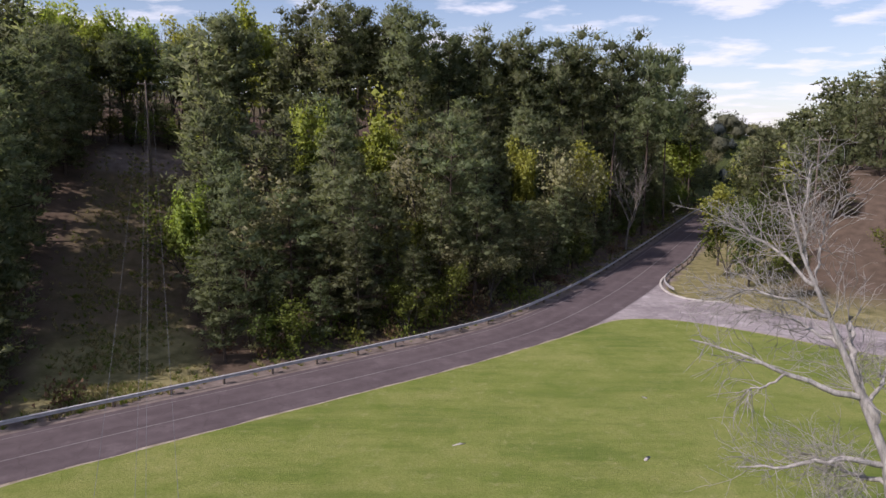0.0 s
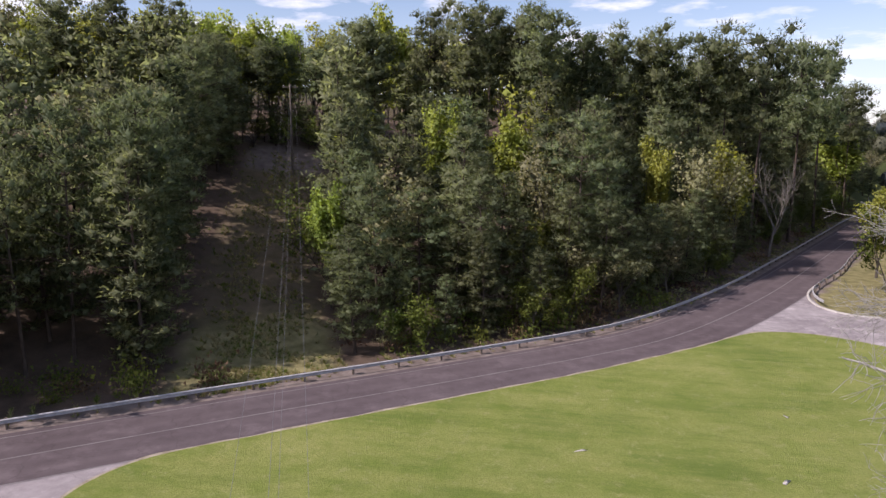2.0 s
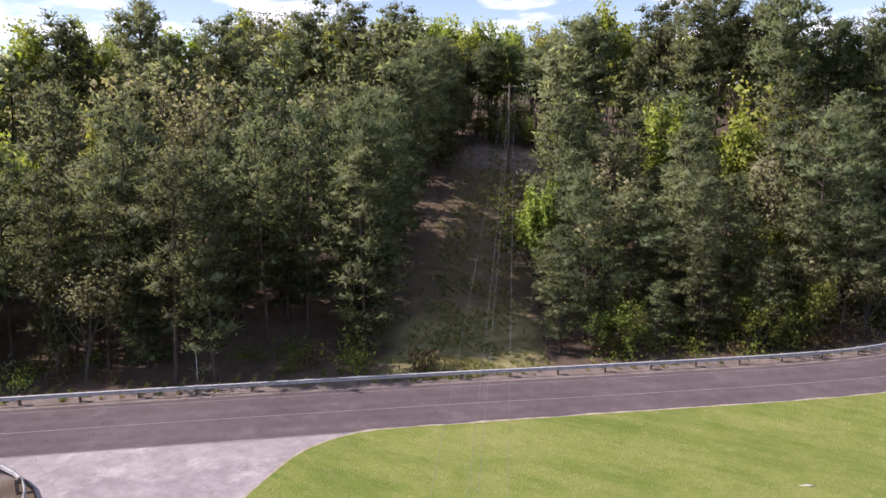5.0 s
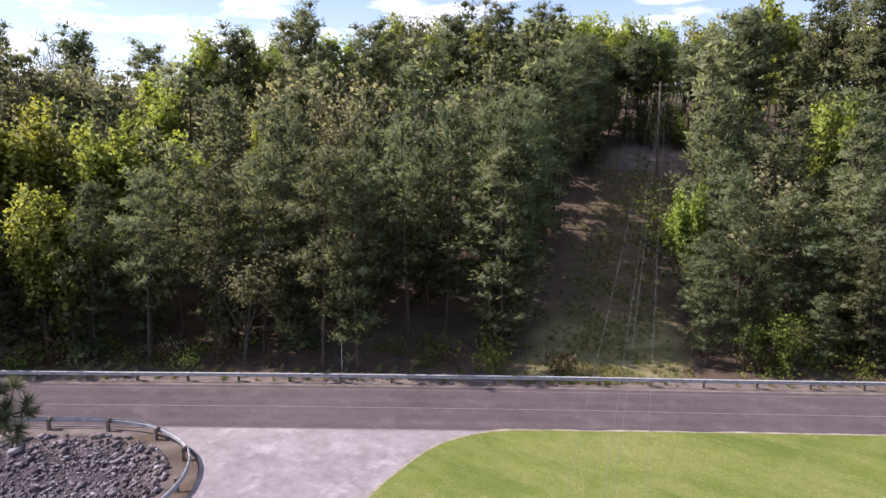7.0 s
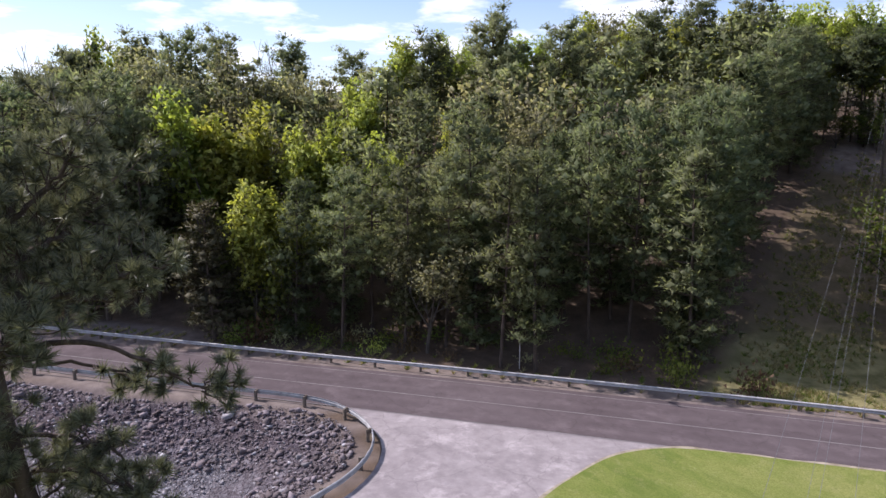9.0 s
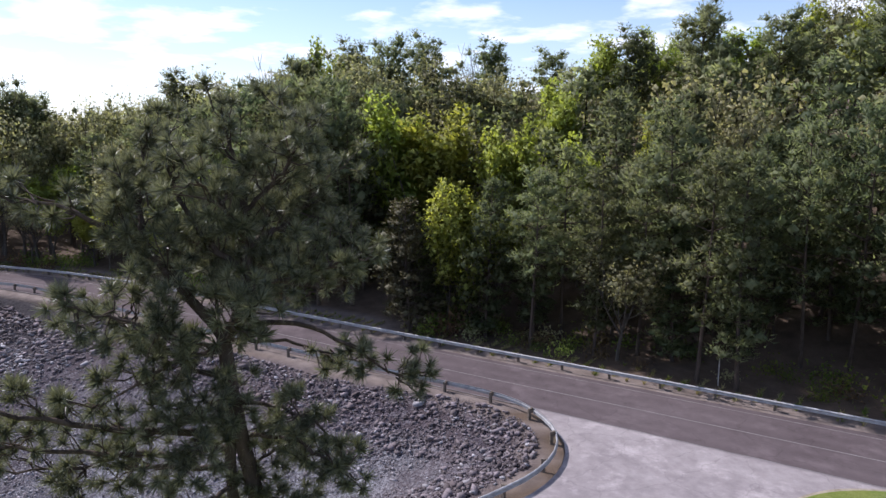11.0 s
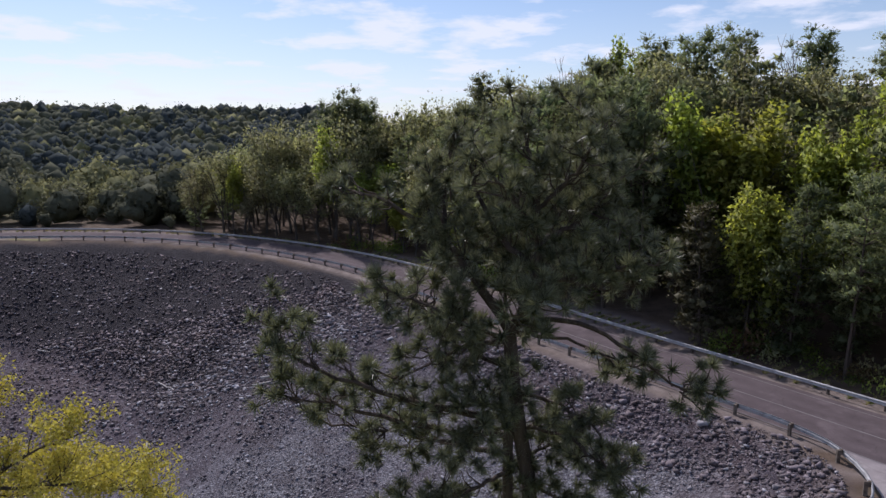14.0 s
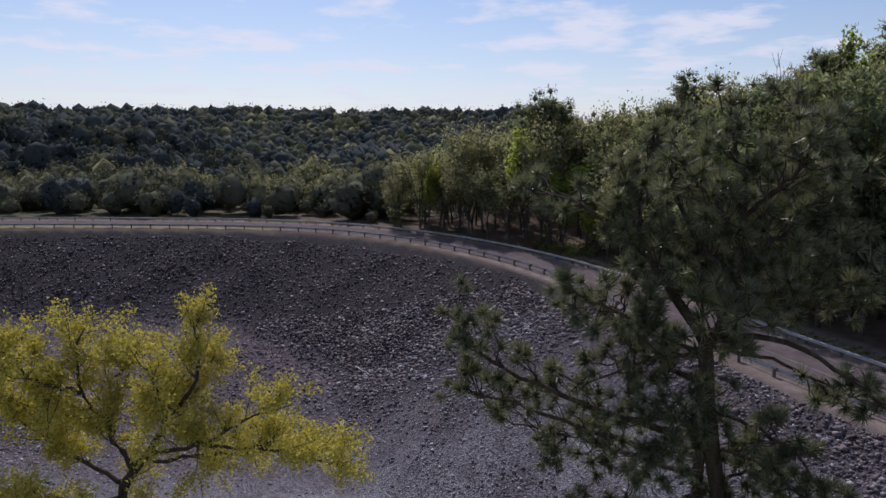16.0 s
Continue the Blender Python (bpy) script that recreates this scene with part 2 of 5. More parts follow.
def rock_mat(name, dark, light):
    m = Mat(name, 0.9, 0.15)
    n = m.noise(2.5, 6, 0.65)
    c = m.ramp(m.math("ADD", m.math("MULTIPLY", m.island(), 0.75), m.math("MULTIPLY", n, 0.3)), (0.10, dark), (0.70, light), (1.0, tuple(min(0.8, x * 1.7) for x in light)))
    c = m.mix(m.math("MULTIPLY", m.rand(), 0.25), c, (0.24, 0.19, 0.17))
    c = m.mix(m.math("MULTIPLY", m.ramp(m.noise(0.18, 4, 0.6), (0.5, (0, 0, 0)), (0.7, (1, 1, 1))), 0.35), c, (0.15, 0.105, 0.105))
    m.color(c)
    m.bump(n, 0.5, 0.05)
    return m.m


def plain_mat(name, a, b, scale=4.0, rough=0.8):
    m = Mat(name, rough, 0.3)
    n = m.noise(scale, 5, 0.6)
    m.color(m.ramp(n, (0.3, a), (0.7, b)))
    m.bump(n, 0.3, 0.02)
    return m.m


M_GROUND, M_LAWN = ground_mat(), lawn_mat()
M_ROAD = asphalt_mat("road_asphalt", (0.092, 0.072, 0.075), (0.134, 0.108, 0.111))
M_DRIVE = asphalt_mat("pale_worn_asphalt", (0.21, 0.18, 0.185), (0.42, 0.375, 0.37), False)
M_VERGE = plain_mat("trodden_earth", (0.19, 0.155, 0.105), (0.40, 0.345, 0.27), 1.5, 0.95)
M_STEEL = steel_mat()
M_ROCK = rock_mat("grey_riprap", (0.018, 0.015, 0.019), (0.172, 0.148, 0.165))
M_ROCK_PALE = rock_mat("pale_crushed_stone", (0.050, 0.048, 0.056), (0.32, 0.315, 0.34))
M_PAINT = plain_mat("worn_road_paint", (0.125, 0.107, 0.108), (0.215, 0.192, 0.19), 0.8)
M_WOODPOST = plain_mat("weathered_timber", (0.09, 0.07, 0.055), (0.20, 0.165, 0.135), 6.0, 0.9)
M_CONCRETE = plain_mat("concrete", (0.34, 0.31, 0.28), (0.52, 0.49, 0.45), 2.0)
M_LOG = plain_mat("bleached_driftwood", (0.30, 0.27, 0.25), (0.55, 0.51, 0.48), 5.0, 0.9)
M_WIRE = plain_mat("aluminium_cable", (0.10, 0.10, 0.105), (0.17, 0.17, 0.18), 2.0, 0.5)

# ---- plan ----


def curve_points(points, step):
    """Evenly spaced points on a Catmull-Rom curve through the points."""
    p = np.array(points, float)
    p = np.vstack([2 * p[0] - p[1], p, 2 * p[-1] - p[-2]])
    out = []
    for i in range(1, len(p) - 2):
        for u in np.linspace(0, 1, 40, endpoint=False):
            a, b, c, d = p[i - 1], p[i], p[i + 1], p[i + 2]
            out.append(0.5 * (2 * b + (c - a) * u + (2 * a - 5 * b + 4 * c - d) * u * u + (3 * b - a - 3 * c + d) * u ** 3))
    out.append(p[-2])
    out = np.array(out)
    s = np.concatenate([[0], np.cumsum(np.linalg.norm(np.diff(out, axis=0), axis=1))])
    n = max(2, int(round(s[-1] / step)) + 1)
    return np.stack([np.interp(np.linspace(0, s[-1], n), s, out[:, k]) for k in range(out.shape[1])], 1)


def offset_line(pts, d):
    """The line moved d metres to the right of its run."""
    t = np.gradient(pts, axis=0)
    t /= np.linalg.norm(t, axis=1)[:, None]
    return pts + d * np.stack([t[:, 1], -t[:, 0]], 1)


RAIL_OUT = curve_points([(105, 232), (78, 196), (60, 166), (46.5, 140), (32.0, 112), (19.8, 89), (10.8, 74.3), (4.8, 66.4), (-0.7, 61.3), (-6.2, 56.9),
                         (-15.2, 50.0), (-24.4, 43.1), (-38.9, 31.8), (-51.8, 21.5), (-65.2, 11), (-76, 2.8), (-90, -8), (-102.5, -20),
                         (-113, -34), (-121, -50), (-125, -67), (-124.5, -86), (-119, -106), (-106, -140), (-82, -185)], 1.27)
RAIL_IN = curve_points([(-27.5, 6.5), (-28.6, 10.5), (-29.6, 13.4), (-30.7, 15.8), (-32.6, 18.0), (-35.3, 19.4), (-39.2, 19.5), (-42.4, 18.1), (-45.2, 15.9), (-47.8, 13.7),
                        (-59.6, 4.2), (-70.5, -4.2), (-83.5, -13.6), (-88.5, -17.2), (-94, -22.2), (-103.8, -35.0), (-111.6, -50),
                        (-115.6, -67), (-113.4, -86), (-106, -109), (-97, -130), (-78, -165)], 1.27)
RIM = np.vstack([RAIL_IN[::-1], [(-22, -4), (-17, -20), (-12, -40), (-20, -95), (-50, -160)]])


def line_distance(px, py, line):
    """Signed distance to a polyline, positive on the right of its run."""
    best = np.full(px.shape, 1e9)
    sign = np.ones(px.shape)
    for (ax, ay), (bx, by) in zip(line[:-1], line[1:]):
        dx, dy = bx - ax, by - ay
        u = np.clip(((px - ax) * dx + (py - ay) * dy) / (dx * dx + dy * dy), 0, 1)
        qx, qy = px - ax - u * dx, py - ay - u * dy
        d = np.hypot(qx, qy)
        near = d < best
        best = np.where(near, d, best)
        sign = np.where(near, np.where(dy * qx - dx * qy >= 0, 1.0, -1.0), sign)
    return best * sign


def inside(px, py, poly):
    hit = np.zeros(px.shape, bool)
    for (ax, ay), (bx, by) in zip(poly, np.roll(poly, -1, axis=0)):
        cross = ((ay > py) != (by > py)) & (px < (bx - ax) * (py - ay) / (by - ay + 1e-12) + ax)
        hit ^= cross
    return hit


def sstep(a, b, v):
    u = np.clip((v - a) / (b - a), 0, 1)
    return u * u * (3 - 2 * u)


def waves(x, y, scale, seed=0):
    """Cheap smooth unevenness, about -1 to 1."""
    r = np.random.RandomState(seed)
    out = 0
    for k in range(7):
        a, ph, f = r.uniform(0, 6.28), r.uniform(0, 6.28), r.uniform(0.6, 1.9)
        out = out + np.sin((x * np.cos(a) + y * np.sin(a)) * f * 6.28 / scale + ph)
    return out / 3.2


OUT_C = RAIL_OUT[::3]
RIM_C = RIM[::2]


def bearing(x, y):
    return np.degrees(np.arctan2(-x, y))


def land(x, y):
    """Height of the ground, and the weights of its covers."""
    x, y = np.asarray(x, float), np.asarray(y, float)
    r, az = np.hypot(x, y), bearing(x, y)
    s = line_distance(x, y, OUT_C)
    inb = inside(x, y, RIM_C)
    db = np.where(inb, np.abs(line_distance(x, y, RIM_C)), 0)
    amp = np.interp(az, [-60, -26, -19, -10, -4, 3, 14, 64, 84, 91, 97, 103, 107, 111, 115, 119], [0.3, 2.4, 3.5, 2.8, 2.3, 1.7, 1.15, 1.0, 1.0, 0.8, 0.6, 0.4, 0.15, -0.15, -0.6, -1])
    cap = np.interp(az, [-30, -19, -10, -4, 3, 14], [18, 29, 28, 27, 26, 33])
    slope = np.interp(s, [1.2, 3.5, 6, 16, 60, 85, 110, 160, 260], [0, -0.7, -0.6, 2.2, 16.2, 20.5, 24, 32, 34])
    hill = np.where(amp > 0, np.minimum(slope, 0) + np.minimum(np.maximum(slope, 0) * amp, cap), 0)
    drop = np.interp(s, [1.5, 5, 12, 70, 300], [0, -2.2, -9, -27, -30])
    hill = np.where(amp > 0, hill, 0) + drop * np.clip(-amp, 0, 1)
    hill = hill + sstep(5, 30, s) * waves(x, y, 60, 3) * 0.9
    steep = sstep(-6, -13, az) * sstep(-23.5, -20, az) * np.interp(s, [3, 8, 20, 40], [0, 5, 14, 18]) * sstep(260, 200, r)
    out = np.where(s > 0, np.maximum(hill, steep), 0)
    bowl = -np.interp(db, [0.9, 3, 30, 38, 90], [0, 0.5, 11.6, 12.2, 13.5]) + sstep(2, 10, db) * waves(x, y, 17, 5) * 0.35
    z = np.where(inb, bowl, out)
    # rising ground past the further side road
    side = sstep(84, 135, r) * sstep(-24, -31, az) * (s < -9) * 13
    z = z + side
    # far country
    ridge = np.interp(r, [200, 420, 700, 900, 1500, 1900, 3000, 9000], [0, 0, 0.22, 0.25, 1.0, 0.9, 0.5, 0.2])
    near_hill = np.interp(r, [230, 330, 470, 600, 800], [0, 0.3, 1, 0.8, 0])
    farz = np.where(az > 100, -29 + ridge * (85 + 2 * np.sin(az * 0.31) + 1.2 * np.sin(az * 0.9)) + near_hill * (sstep(121, 133, az) * 44), 8 + ridge * 14)
    farz = farz + waves(x, y, 480, 8) * np.clip((r - 280) / 300, 0, 1) * 3
    blend = np.where(az > 100, sstep(190, 300, r), sstep(220, 420, r))
    z = z * (1 - blend) + farz * blend
    stony = np.where(inb, sstep(0.6, 2.2, db - np.clip((r - 60) * 0.02, 0.3, 0.8)), 0)
    dirt = sstep(-9.5, -9, s) * sstep(2.2, 1.4, s) + np.where(inb, 0.7 - 0.45 * sstep(45, 75, r), 0) + (s > 1) * sstep(7, 3.5, s) * sstep(72, 77, az) * sstep(103, 98, az)
    lane = np.abs(line_distance(x, y, np.array([(-21.5, 43), (-23.8, 48.4), (-31.0, 64.8), (-41.6, 97.6)])))
    grassy = (s > 0) * (sstep(7.5, 4.5, lane) * sstep(17, 6, s) + 0.35 * sstep(7.5, 5.5, lane)) + (s < -8) * ~inb * np.where((x < -26) & (y > -8), 0.3, 1.0) * (0.9 - 0.75 * sstep(80, 95, r) * sstep(-24, -29, az))
    dirt = dirt + sstep(7, 4, lane) * sstep(98, 103, r) * (s > 0)
    distant = sstep(130, 240, r)
    return z, np.clip(stony, 0, 1), np.clip(dirt, 0, 1), np.clip(grassy, 0, 1), distant, np.maximum(sstep(24, 31, db), inb * sstep(88, 62, r) * 0.9), inb * sstep(70, 50, r) * 0.85 * sstep(4.5, 8.5, db + 1.5 * waves(x, y, 9, 33))


def height(x, y):
    return float(land(np.array([x]), np.array([y]))[0][0])


# ---- mesh helpers ----


def mesh_of(name, verts, faces, mats, smooth=False, mat_index=None, normals=None):
    me = bpy.data.meshes.new(name)
    verts = np.asarray(verts, np.float32)
    if isinstance(faces, np.ndarray):
        k = faces.shape[1]
        me.vertices.add(len(verts)); me.vertices.foreach_set("co", verts.ravel())
        me.loops.add(faces.size); me.loops.foreach_set("vertex_index", faces.astype(np.int32).ravel())
        me.polygons.add(len(faces))
        me.polygons.foreach_set("loop_start", np.arange(0, faces.size, k, dtype=np.int32))
        me.update(calc_edges=True)
    else:
        me.from_pydata([tuple(map(float, v)) for v in verts], [], faces)
    for m in mats if isinstance(mats, (list, tuple)) else [mats]:
        me.materials.append(m)
    if mat_index is not None:
        me.polygons.foreach_set("material_index", np.asarray(mat_index, np.int32))
    if smooth:
        me.polygons.foreach_set("use_smooth", np.ones(len(me.polygons), bool))
    me.update()
    if normals is not None:
        me.normals_split_custom_set_from_vertices(np.asarray(normals, float).tolist())
    return me


def part(name, me, parent, label=""):
    ob = new(name, me)
    ob.parent = parent
    if label:
        ob["label"] = label
    return ob


def thing(name, at, label, category, group="", kind="", turn=0.0, scale=1.0):
    ob = new(name)
    ob.empty_display_size = 0.2
    ob.location, ob.rotation_euler, ob.scale = at, (0, 0, turn), (scale,) * 3
    return tagged(ob, label, category, group, kind)


def tube(path, radii, sides=6):
    """Verts and quad faces of a tapered tube along a path."""
    p = np.asarray(path, float)
    t = np.gradient(p, axis=0)
    t /= np.linalg.norm(t, axis=1)[:, None] + 1e-9
    ref = np.where(np.abs(t[:, 2:3]) > 0.9, np.array([[1.0, 0, 0]]), np.array([[0, 0, 1.0]]))
    a = np.cross(t, ref); a /= np.linalg.norm(a, axis=1)[:, None] + 1e-9
    b = np.cross(t, a)
    ang = np.linspace(0, 2 * np.pi, sides, endpoint=False)
    ring = a[:, None] * np.cos(ang)[None, :, None] + b[:, None] * np.sin(ang)[None, :, None]
    v = (p[:, None] + ring * np.asarray(radii, float)[:, None, None]).reshape(-1, 3)
    n, f = len(p), []
    for i in range(n - 1):
        for j in range(sides):
            k = (j + 1) % sides
            f.append((i * sides + j, i * sides + k, (i + 1) * sides + k, (i + 1) * sides + j))
    return v, np.array(f)


class Heap:
    """Gathers quads (or triangles) from many pieces into one mesh."""

    def __init__(self):
        self.v, self.f, self.n = [], [], 0

    def add(self, v, f):
        self.v.append(np.asarray(v, np.float32)); self.f.append(np.asarray(f) + self.n); self.n += len(v)

    def mesh(self, name, mats, smooth=False):
        return mesh_of(name, np.vstack(self.v), np.vstack(self.f), mats, smooth)


def strip(name, left, right, z, mat, cols=1, kind="structure", label="", category="", track=None):
    """A flat band between two lines, with cols strips across."""
    u = np.linspace(0, 1, cols + 1)
    n = len(left)
    g = left[:, None] * (1 - u)[None, :, None] + right[:, None] * u[None, :, None]
    zz = np.full((n, cols + 1, 1), z)
    v = np.concatenate([g, zz], 2).reshape(-1, 3)
    i, j = np.meshgrid(np.arange(n - 1), np.arange(cols), indexing="ij")
    a = (i * (cols + 1) + j).ravel()
    f = np.stack([a, a + cols + 1, a + cols + 2, a + 1], 1)
    ob = new(name, mesh_of(name, v, f, mat))
    if track is not None:
        at = ob.data.attributes.new("track", "FLOAT", "POINT")
        at.data.foreach_set("value", np.tile(track, n).astype(np.float32))
    return tagged(ob, label, category, "", kind)


def slab(name, outline, z, mat, label, category):
    ob = new(name, mesh_of(name, [(x, y, z) for x, y in outline], [list(range(len(outline)))], mat))
    if ob.data.polygons[0].normal.z < 0:
        ob.data.flip_normals()
    return tagged(ob, label, category, "", "structure")


# ---- ground, road, lawn ----


def axis_values():
    """Grid lines: every 1.4 m near the place, then wider and wider out to the horizon."""
    v = [0.0]
    while v[-1] < 4500:
        v.append(v[-1] + (1.9 if v[-1] < 150 else 1.9 + (v[-1] - 150) * 0.08))
    v = np.array(v)
    return np.concatenate([-v[:0:-1], v])


def make_ground():
    a = axis_values()
    X, Y = np.meshgrid(a - 20, a + 10, indexing="ij")
    z, stony, dirt, grassy, distant, bed, chips = land(X.ravel(), Y.ravel())
    n = len(a)
    i, j = np.meshgrid(np.arange(n - 1), np.arange(n - 1), indexing="ij")
    k = (i * n + j).ravel()
    f = np.stack([k, k + n, k + n + 1, k + 1], 1)
    ob = new("ground", mesh_of("ground", np.stack([X.ravel(), Y.ravel(), z - 0.03], 1), f, M_GROUND, True))
    for name, w in (("stony", stony), ("dirt", dirt), ("grassy", grassy), ("distant", distant), ("bed", bed), ("chips", chips)):
        ob.data.attributes.new(name, "FLOAT", "POINT").data.foreach_set("value", w.astype(np.float32))
    tagged(ob, "leaf-littered hillside, rocky basin and wooded far country", "ground", "", "structure")


make_ground()
R0, R1 = offset_line(RAIL_OUT, -0.7), offset_line(RAIL_OUT, -8.2)
lanes = np.linspace(0, 1, 15)
wear = np.exp(-((lanes[:, None] - np.array([0.13, 0.36, 0.62, 0.85])) / 0.045) ** 2).sum(1)
strip("road", R0, R1, 0.02, M_ROAD, 14, label="worn purple-grey asphalt road, two lanes", category="road", track=wear)
strip("edge_line", offset_line(RAIL_OUT, -8.12), offset_line(RAIL_OUT, -8.24), 0.026, M_PAINT, label="faded white edge line", category="road marking")
strip("edge_line", offset_line(RAIL_OUT, -1.30), offset_line(RAIL_OUT, -1.40), 0.026, M_PAINT, label="faded pale edge line beside the rail", category="road marking")
strip("centre_line", offset_line(RAIL_OUT, -4.62), offset_line(RAIL_OUT, -4.74), 0.026, M_PAINT, label="faded pale centre line", category="road marking")

LAWN = curve_points([(78, 20), (58, 38), (37, 55.8), (28.3, 64), (23, 67.6), (18.5, 67.9), (15.2, 65.8), (11.2, 61.7), (2.1, 53.6), (-6.6, 46.8), (-12.7, 42.1), (-18.4, 37.6),
                     (-22, 34.8), (-24, 32.5), (-24.9, 29.5), (-24.5, 26), (-23.6, 22.5), (-20.5, 14), (-16, 0), (-11, -16), (-4, -40), (30, -50)], 0.6)
slab("lawn", LAWN, 0.034, M_LAWN, "bright green mown lawn", "lawn")
VERGE = offset_line(LAWN, 0.20 + 0.09 * waves(LAWN[:, 0], LAWN[:, 1], 5, 3)[:, None])
slab("lawn_edge", VERGE, 0.030, M_VERGE, "worn strip of tan dirt round the lawn", "bare earth")
slab("driveway_1", np.vstack([[(-20, 37.5), (-30, 30.5), (-44, 19.8)], offset_line(RAIL_IN[:15], 0.5)[::-1], [(-20.3, -4), (-15, -20), (-8, -24), (-8, 0), (-15, 10), (-20, 28)]]), 0.008, M_DRIVE,
     "pale worn asphalt driveway mouth", "driveway")
slab("driveway_2", [(14, 66), (12, 74), (20, 84), (27.5, 93), (27.3, 84.6), (26.9, 79.8), (28.4, 76.5), (31.5, 75.4), (41.5, 63.5), (62, 46), (95, 15), (88, 8), (57, 36), (36, 54), (24, 64)], 0.010, M_DRIVE,
     "pale worn asphalt side road", "driveway")

# ---- guard rails ----
RNG = np.random.RandomState(11)
PROFILE = [(0.0, 0.0), (0.085, 0.05), (0.085, 0.085), (0.0, 0.13), (0.0, 0.18), (0.085, 0.225), (0.085, 0.26), (0.0, 0.31)]


def beam_mesh(line, face):
    """A corrugated steel beam along a line, its ribs on the side that face (+1 right, -1 left) gives."""
    t = np.gradient(line, axis=0)
    t /= np.linalg.norm(t, axis=1)[:, None]
    nrm = np.stack([t[:, 1], -t[:, 0]], 1) * face
    prof = PROFILE + [(d - 0.014, h) for d, h in PROFILE[::-1]]
    k, n = len(prof), len(line)
    v = np.array([(*(line[i] + nrm[i] * d), 0.42 + h) for i in range(n) for d, h in prof])
    f = [(i * k + j, i * k + (j + 1) % k, (i + 1) * k + (j + 1) % k, (i + 1) * k + j) for i in range(n - 1) for j in range(k)]
    return mesh_of("beam", v, np.array(f), M_STEEL)


def box_verts(cx, cy, z0, z1, hx, hy, ang):
    c, s = math.cos(ang), math.sin(ang)
    v = []
    for z in (z0, z1):
        for a, b in ((-hx, -hy), (hx, -hy), (hx, hy), (-hx, hy)):
            v.append((cx + a * c - b * s, cy + a * s + b * c, z))
    return v


BOX = [(0, 3, 2, 1), (4, 5, 6, 7), (0, 1, 5, 4), (1, 2, 6, 5), (2, 3, 7, 6), (3, 0, 4, 7)]
POST = mesh_of("post", box_verts(0, 0, -0.6, 0.70, 0.075, 0.10, 0), BOX, M_WOODPOST)
BLOCK = mesh_of("spacer_block", box_verts(0, 0, 0.42, 0.74, 0.07, 0.075, 0), BOX, M_WOODPOST)


def guard_rail(line, face, label, every=3):
    """face: side of the line's run on which the traffic passes."""
    rail = thing("guard_rail", (0, 0, 0), label, "guard rail")
    t = np.gradient(line, axis=0)
    ang = np.arctan2(t[:, 1], t[:, 0])
    for i in range(0, len(line) - 1, every * 2):
        part("beam", beam_mesh(line[i:i + every * 2 + 1], face), rail)
    for i in range(0, len(line), every):
        nx, ny = math.sin(ang[i]) * face, -math.cos(ang[i]) * face
        wob = RNG.uniform(-0.02, 0.02)
        p = part("post", POST, rail)
        p.location = (line[i][0] - nx * 0.24, line[i][1] - ny * 0.24, wob)
        p.rotation_euler = (0, 0, ang[i])
        b = part("spacer_block", BLOCK, p)
        b.location = (0, 0.16 * (-face), 0)
    return rail


guard_rail(RAIL_OUT, -1, "long galvanised steel guard rail along the wood's edge")
guard_rail(RAIL_IN, 1, "galvanised steel guard rail curving round the rocky basin")
ISLE = curve_points([(56, 140), (47.5, 124), (41.4, 112), (36.0, 100.5), (30.2, 90.5), (27.7, 85), (27.1, 80), (28.6, 76.8), (31.5, 75.8)], 1.27)
guard_rail(ISLE[:-5], 1, "galvanised steel guard rail at the side road's corner")

# ---- foliage pieces ----


def unit(v):
    return v / (np.linalg.norm(v, axis=-1, keepdims=True) + 1e-9)


def blades(centres, count, length, width, rng, lift=0.35, along=None, pull=0.0):
    """Thin triangles that radiate from each centre."""
    n = len(centres)
    d = rng.normal(size=(n, count, 3))
    d[..., 2] += lift
    if along is not None:
        d += along[:, None] * pull
    d = unit(d)
    side = unit(np.cross(d, rng.normal(size=d.shape))) * width
    ln = length * rng.uniform(0.65, 1.15, (n, count, 1))
    c = centres[:, None] + d * length * 0.06
    v = np.stack([c - side, c + side, c + d * ln], 2)
    return v.reshape(-1, 3), np.arange(n * count * 3).reshape(-1, 3)


def leaves(centres, size, rng, droop=0.0, pads=None):
    """Single leaves or sprays: one pointed, slanted blade each."""
    n = len(centres)
    d = rng.normal(size=(n, 3)); d[:, 2] -= droop
    d = unit(d)
    s = unit(np.cross(d, rng.normal(size=(n, 3))))
    sz = size * rng.uniform(0.6, 1.3, (n, 1))
    v = np.stack([centres - d * sz * 0.8 - s * sz * 0.6, centres - d * sz * 0.5 + s * sz * 0.75, centres + d * sz * 1.1], 1)
    f = np.arange(n * 3).reshape(-1, 3)
    if pads is None:
        return v.reshape(-1, 3), f
    nm = unit(unit(v - pads[:, None]) * 0.8 + np.array([0, 0, 0.6]) + rng.normal(size=(n, 1, 3)) * 0.45)
    return v.reshape(-1, 3), f, nm.reshape(-1, 3)


OCTA = np.array([(0, 2, 4), (2, 1, 4), (1, 3, 4), (3, 0, 4), (2, 0, 5), (1, 2, 5), (3, 1, 5), (0, 3, 5)])


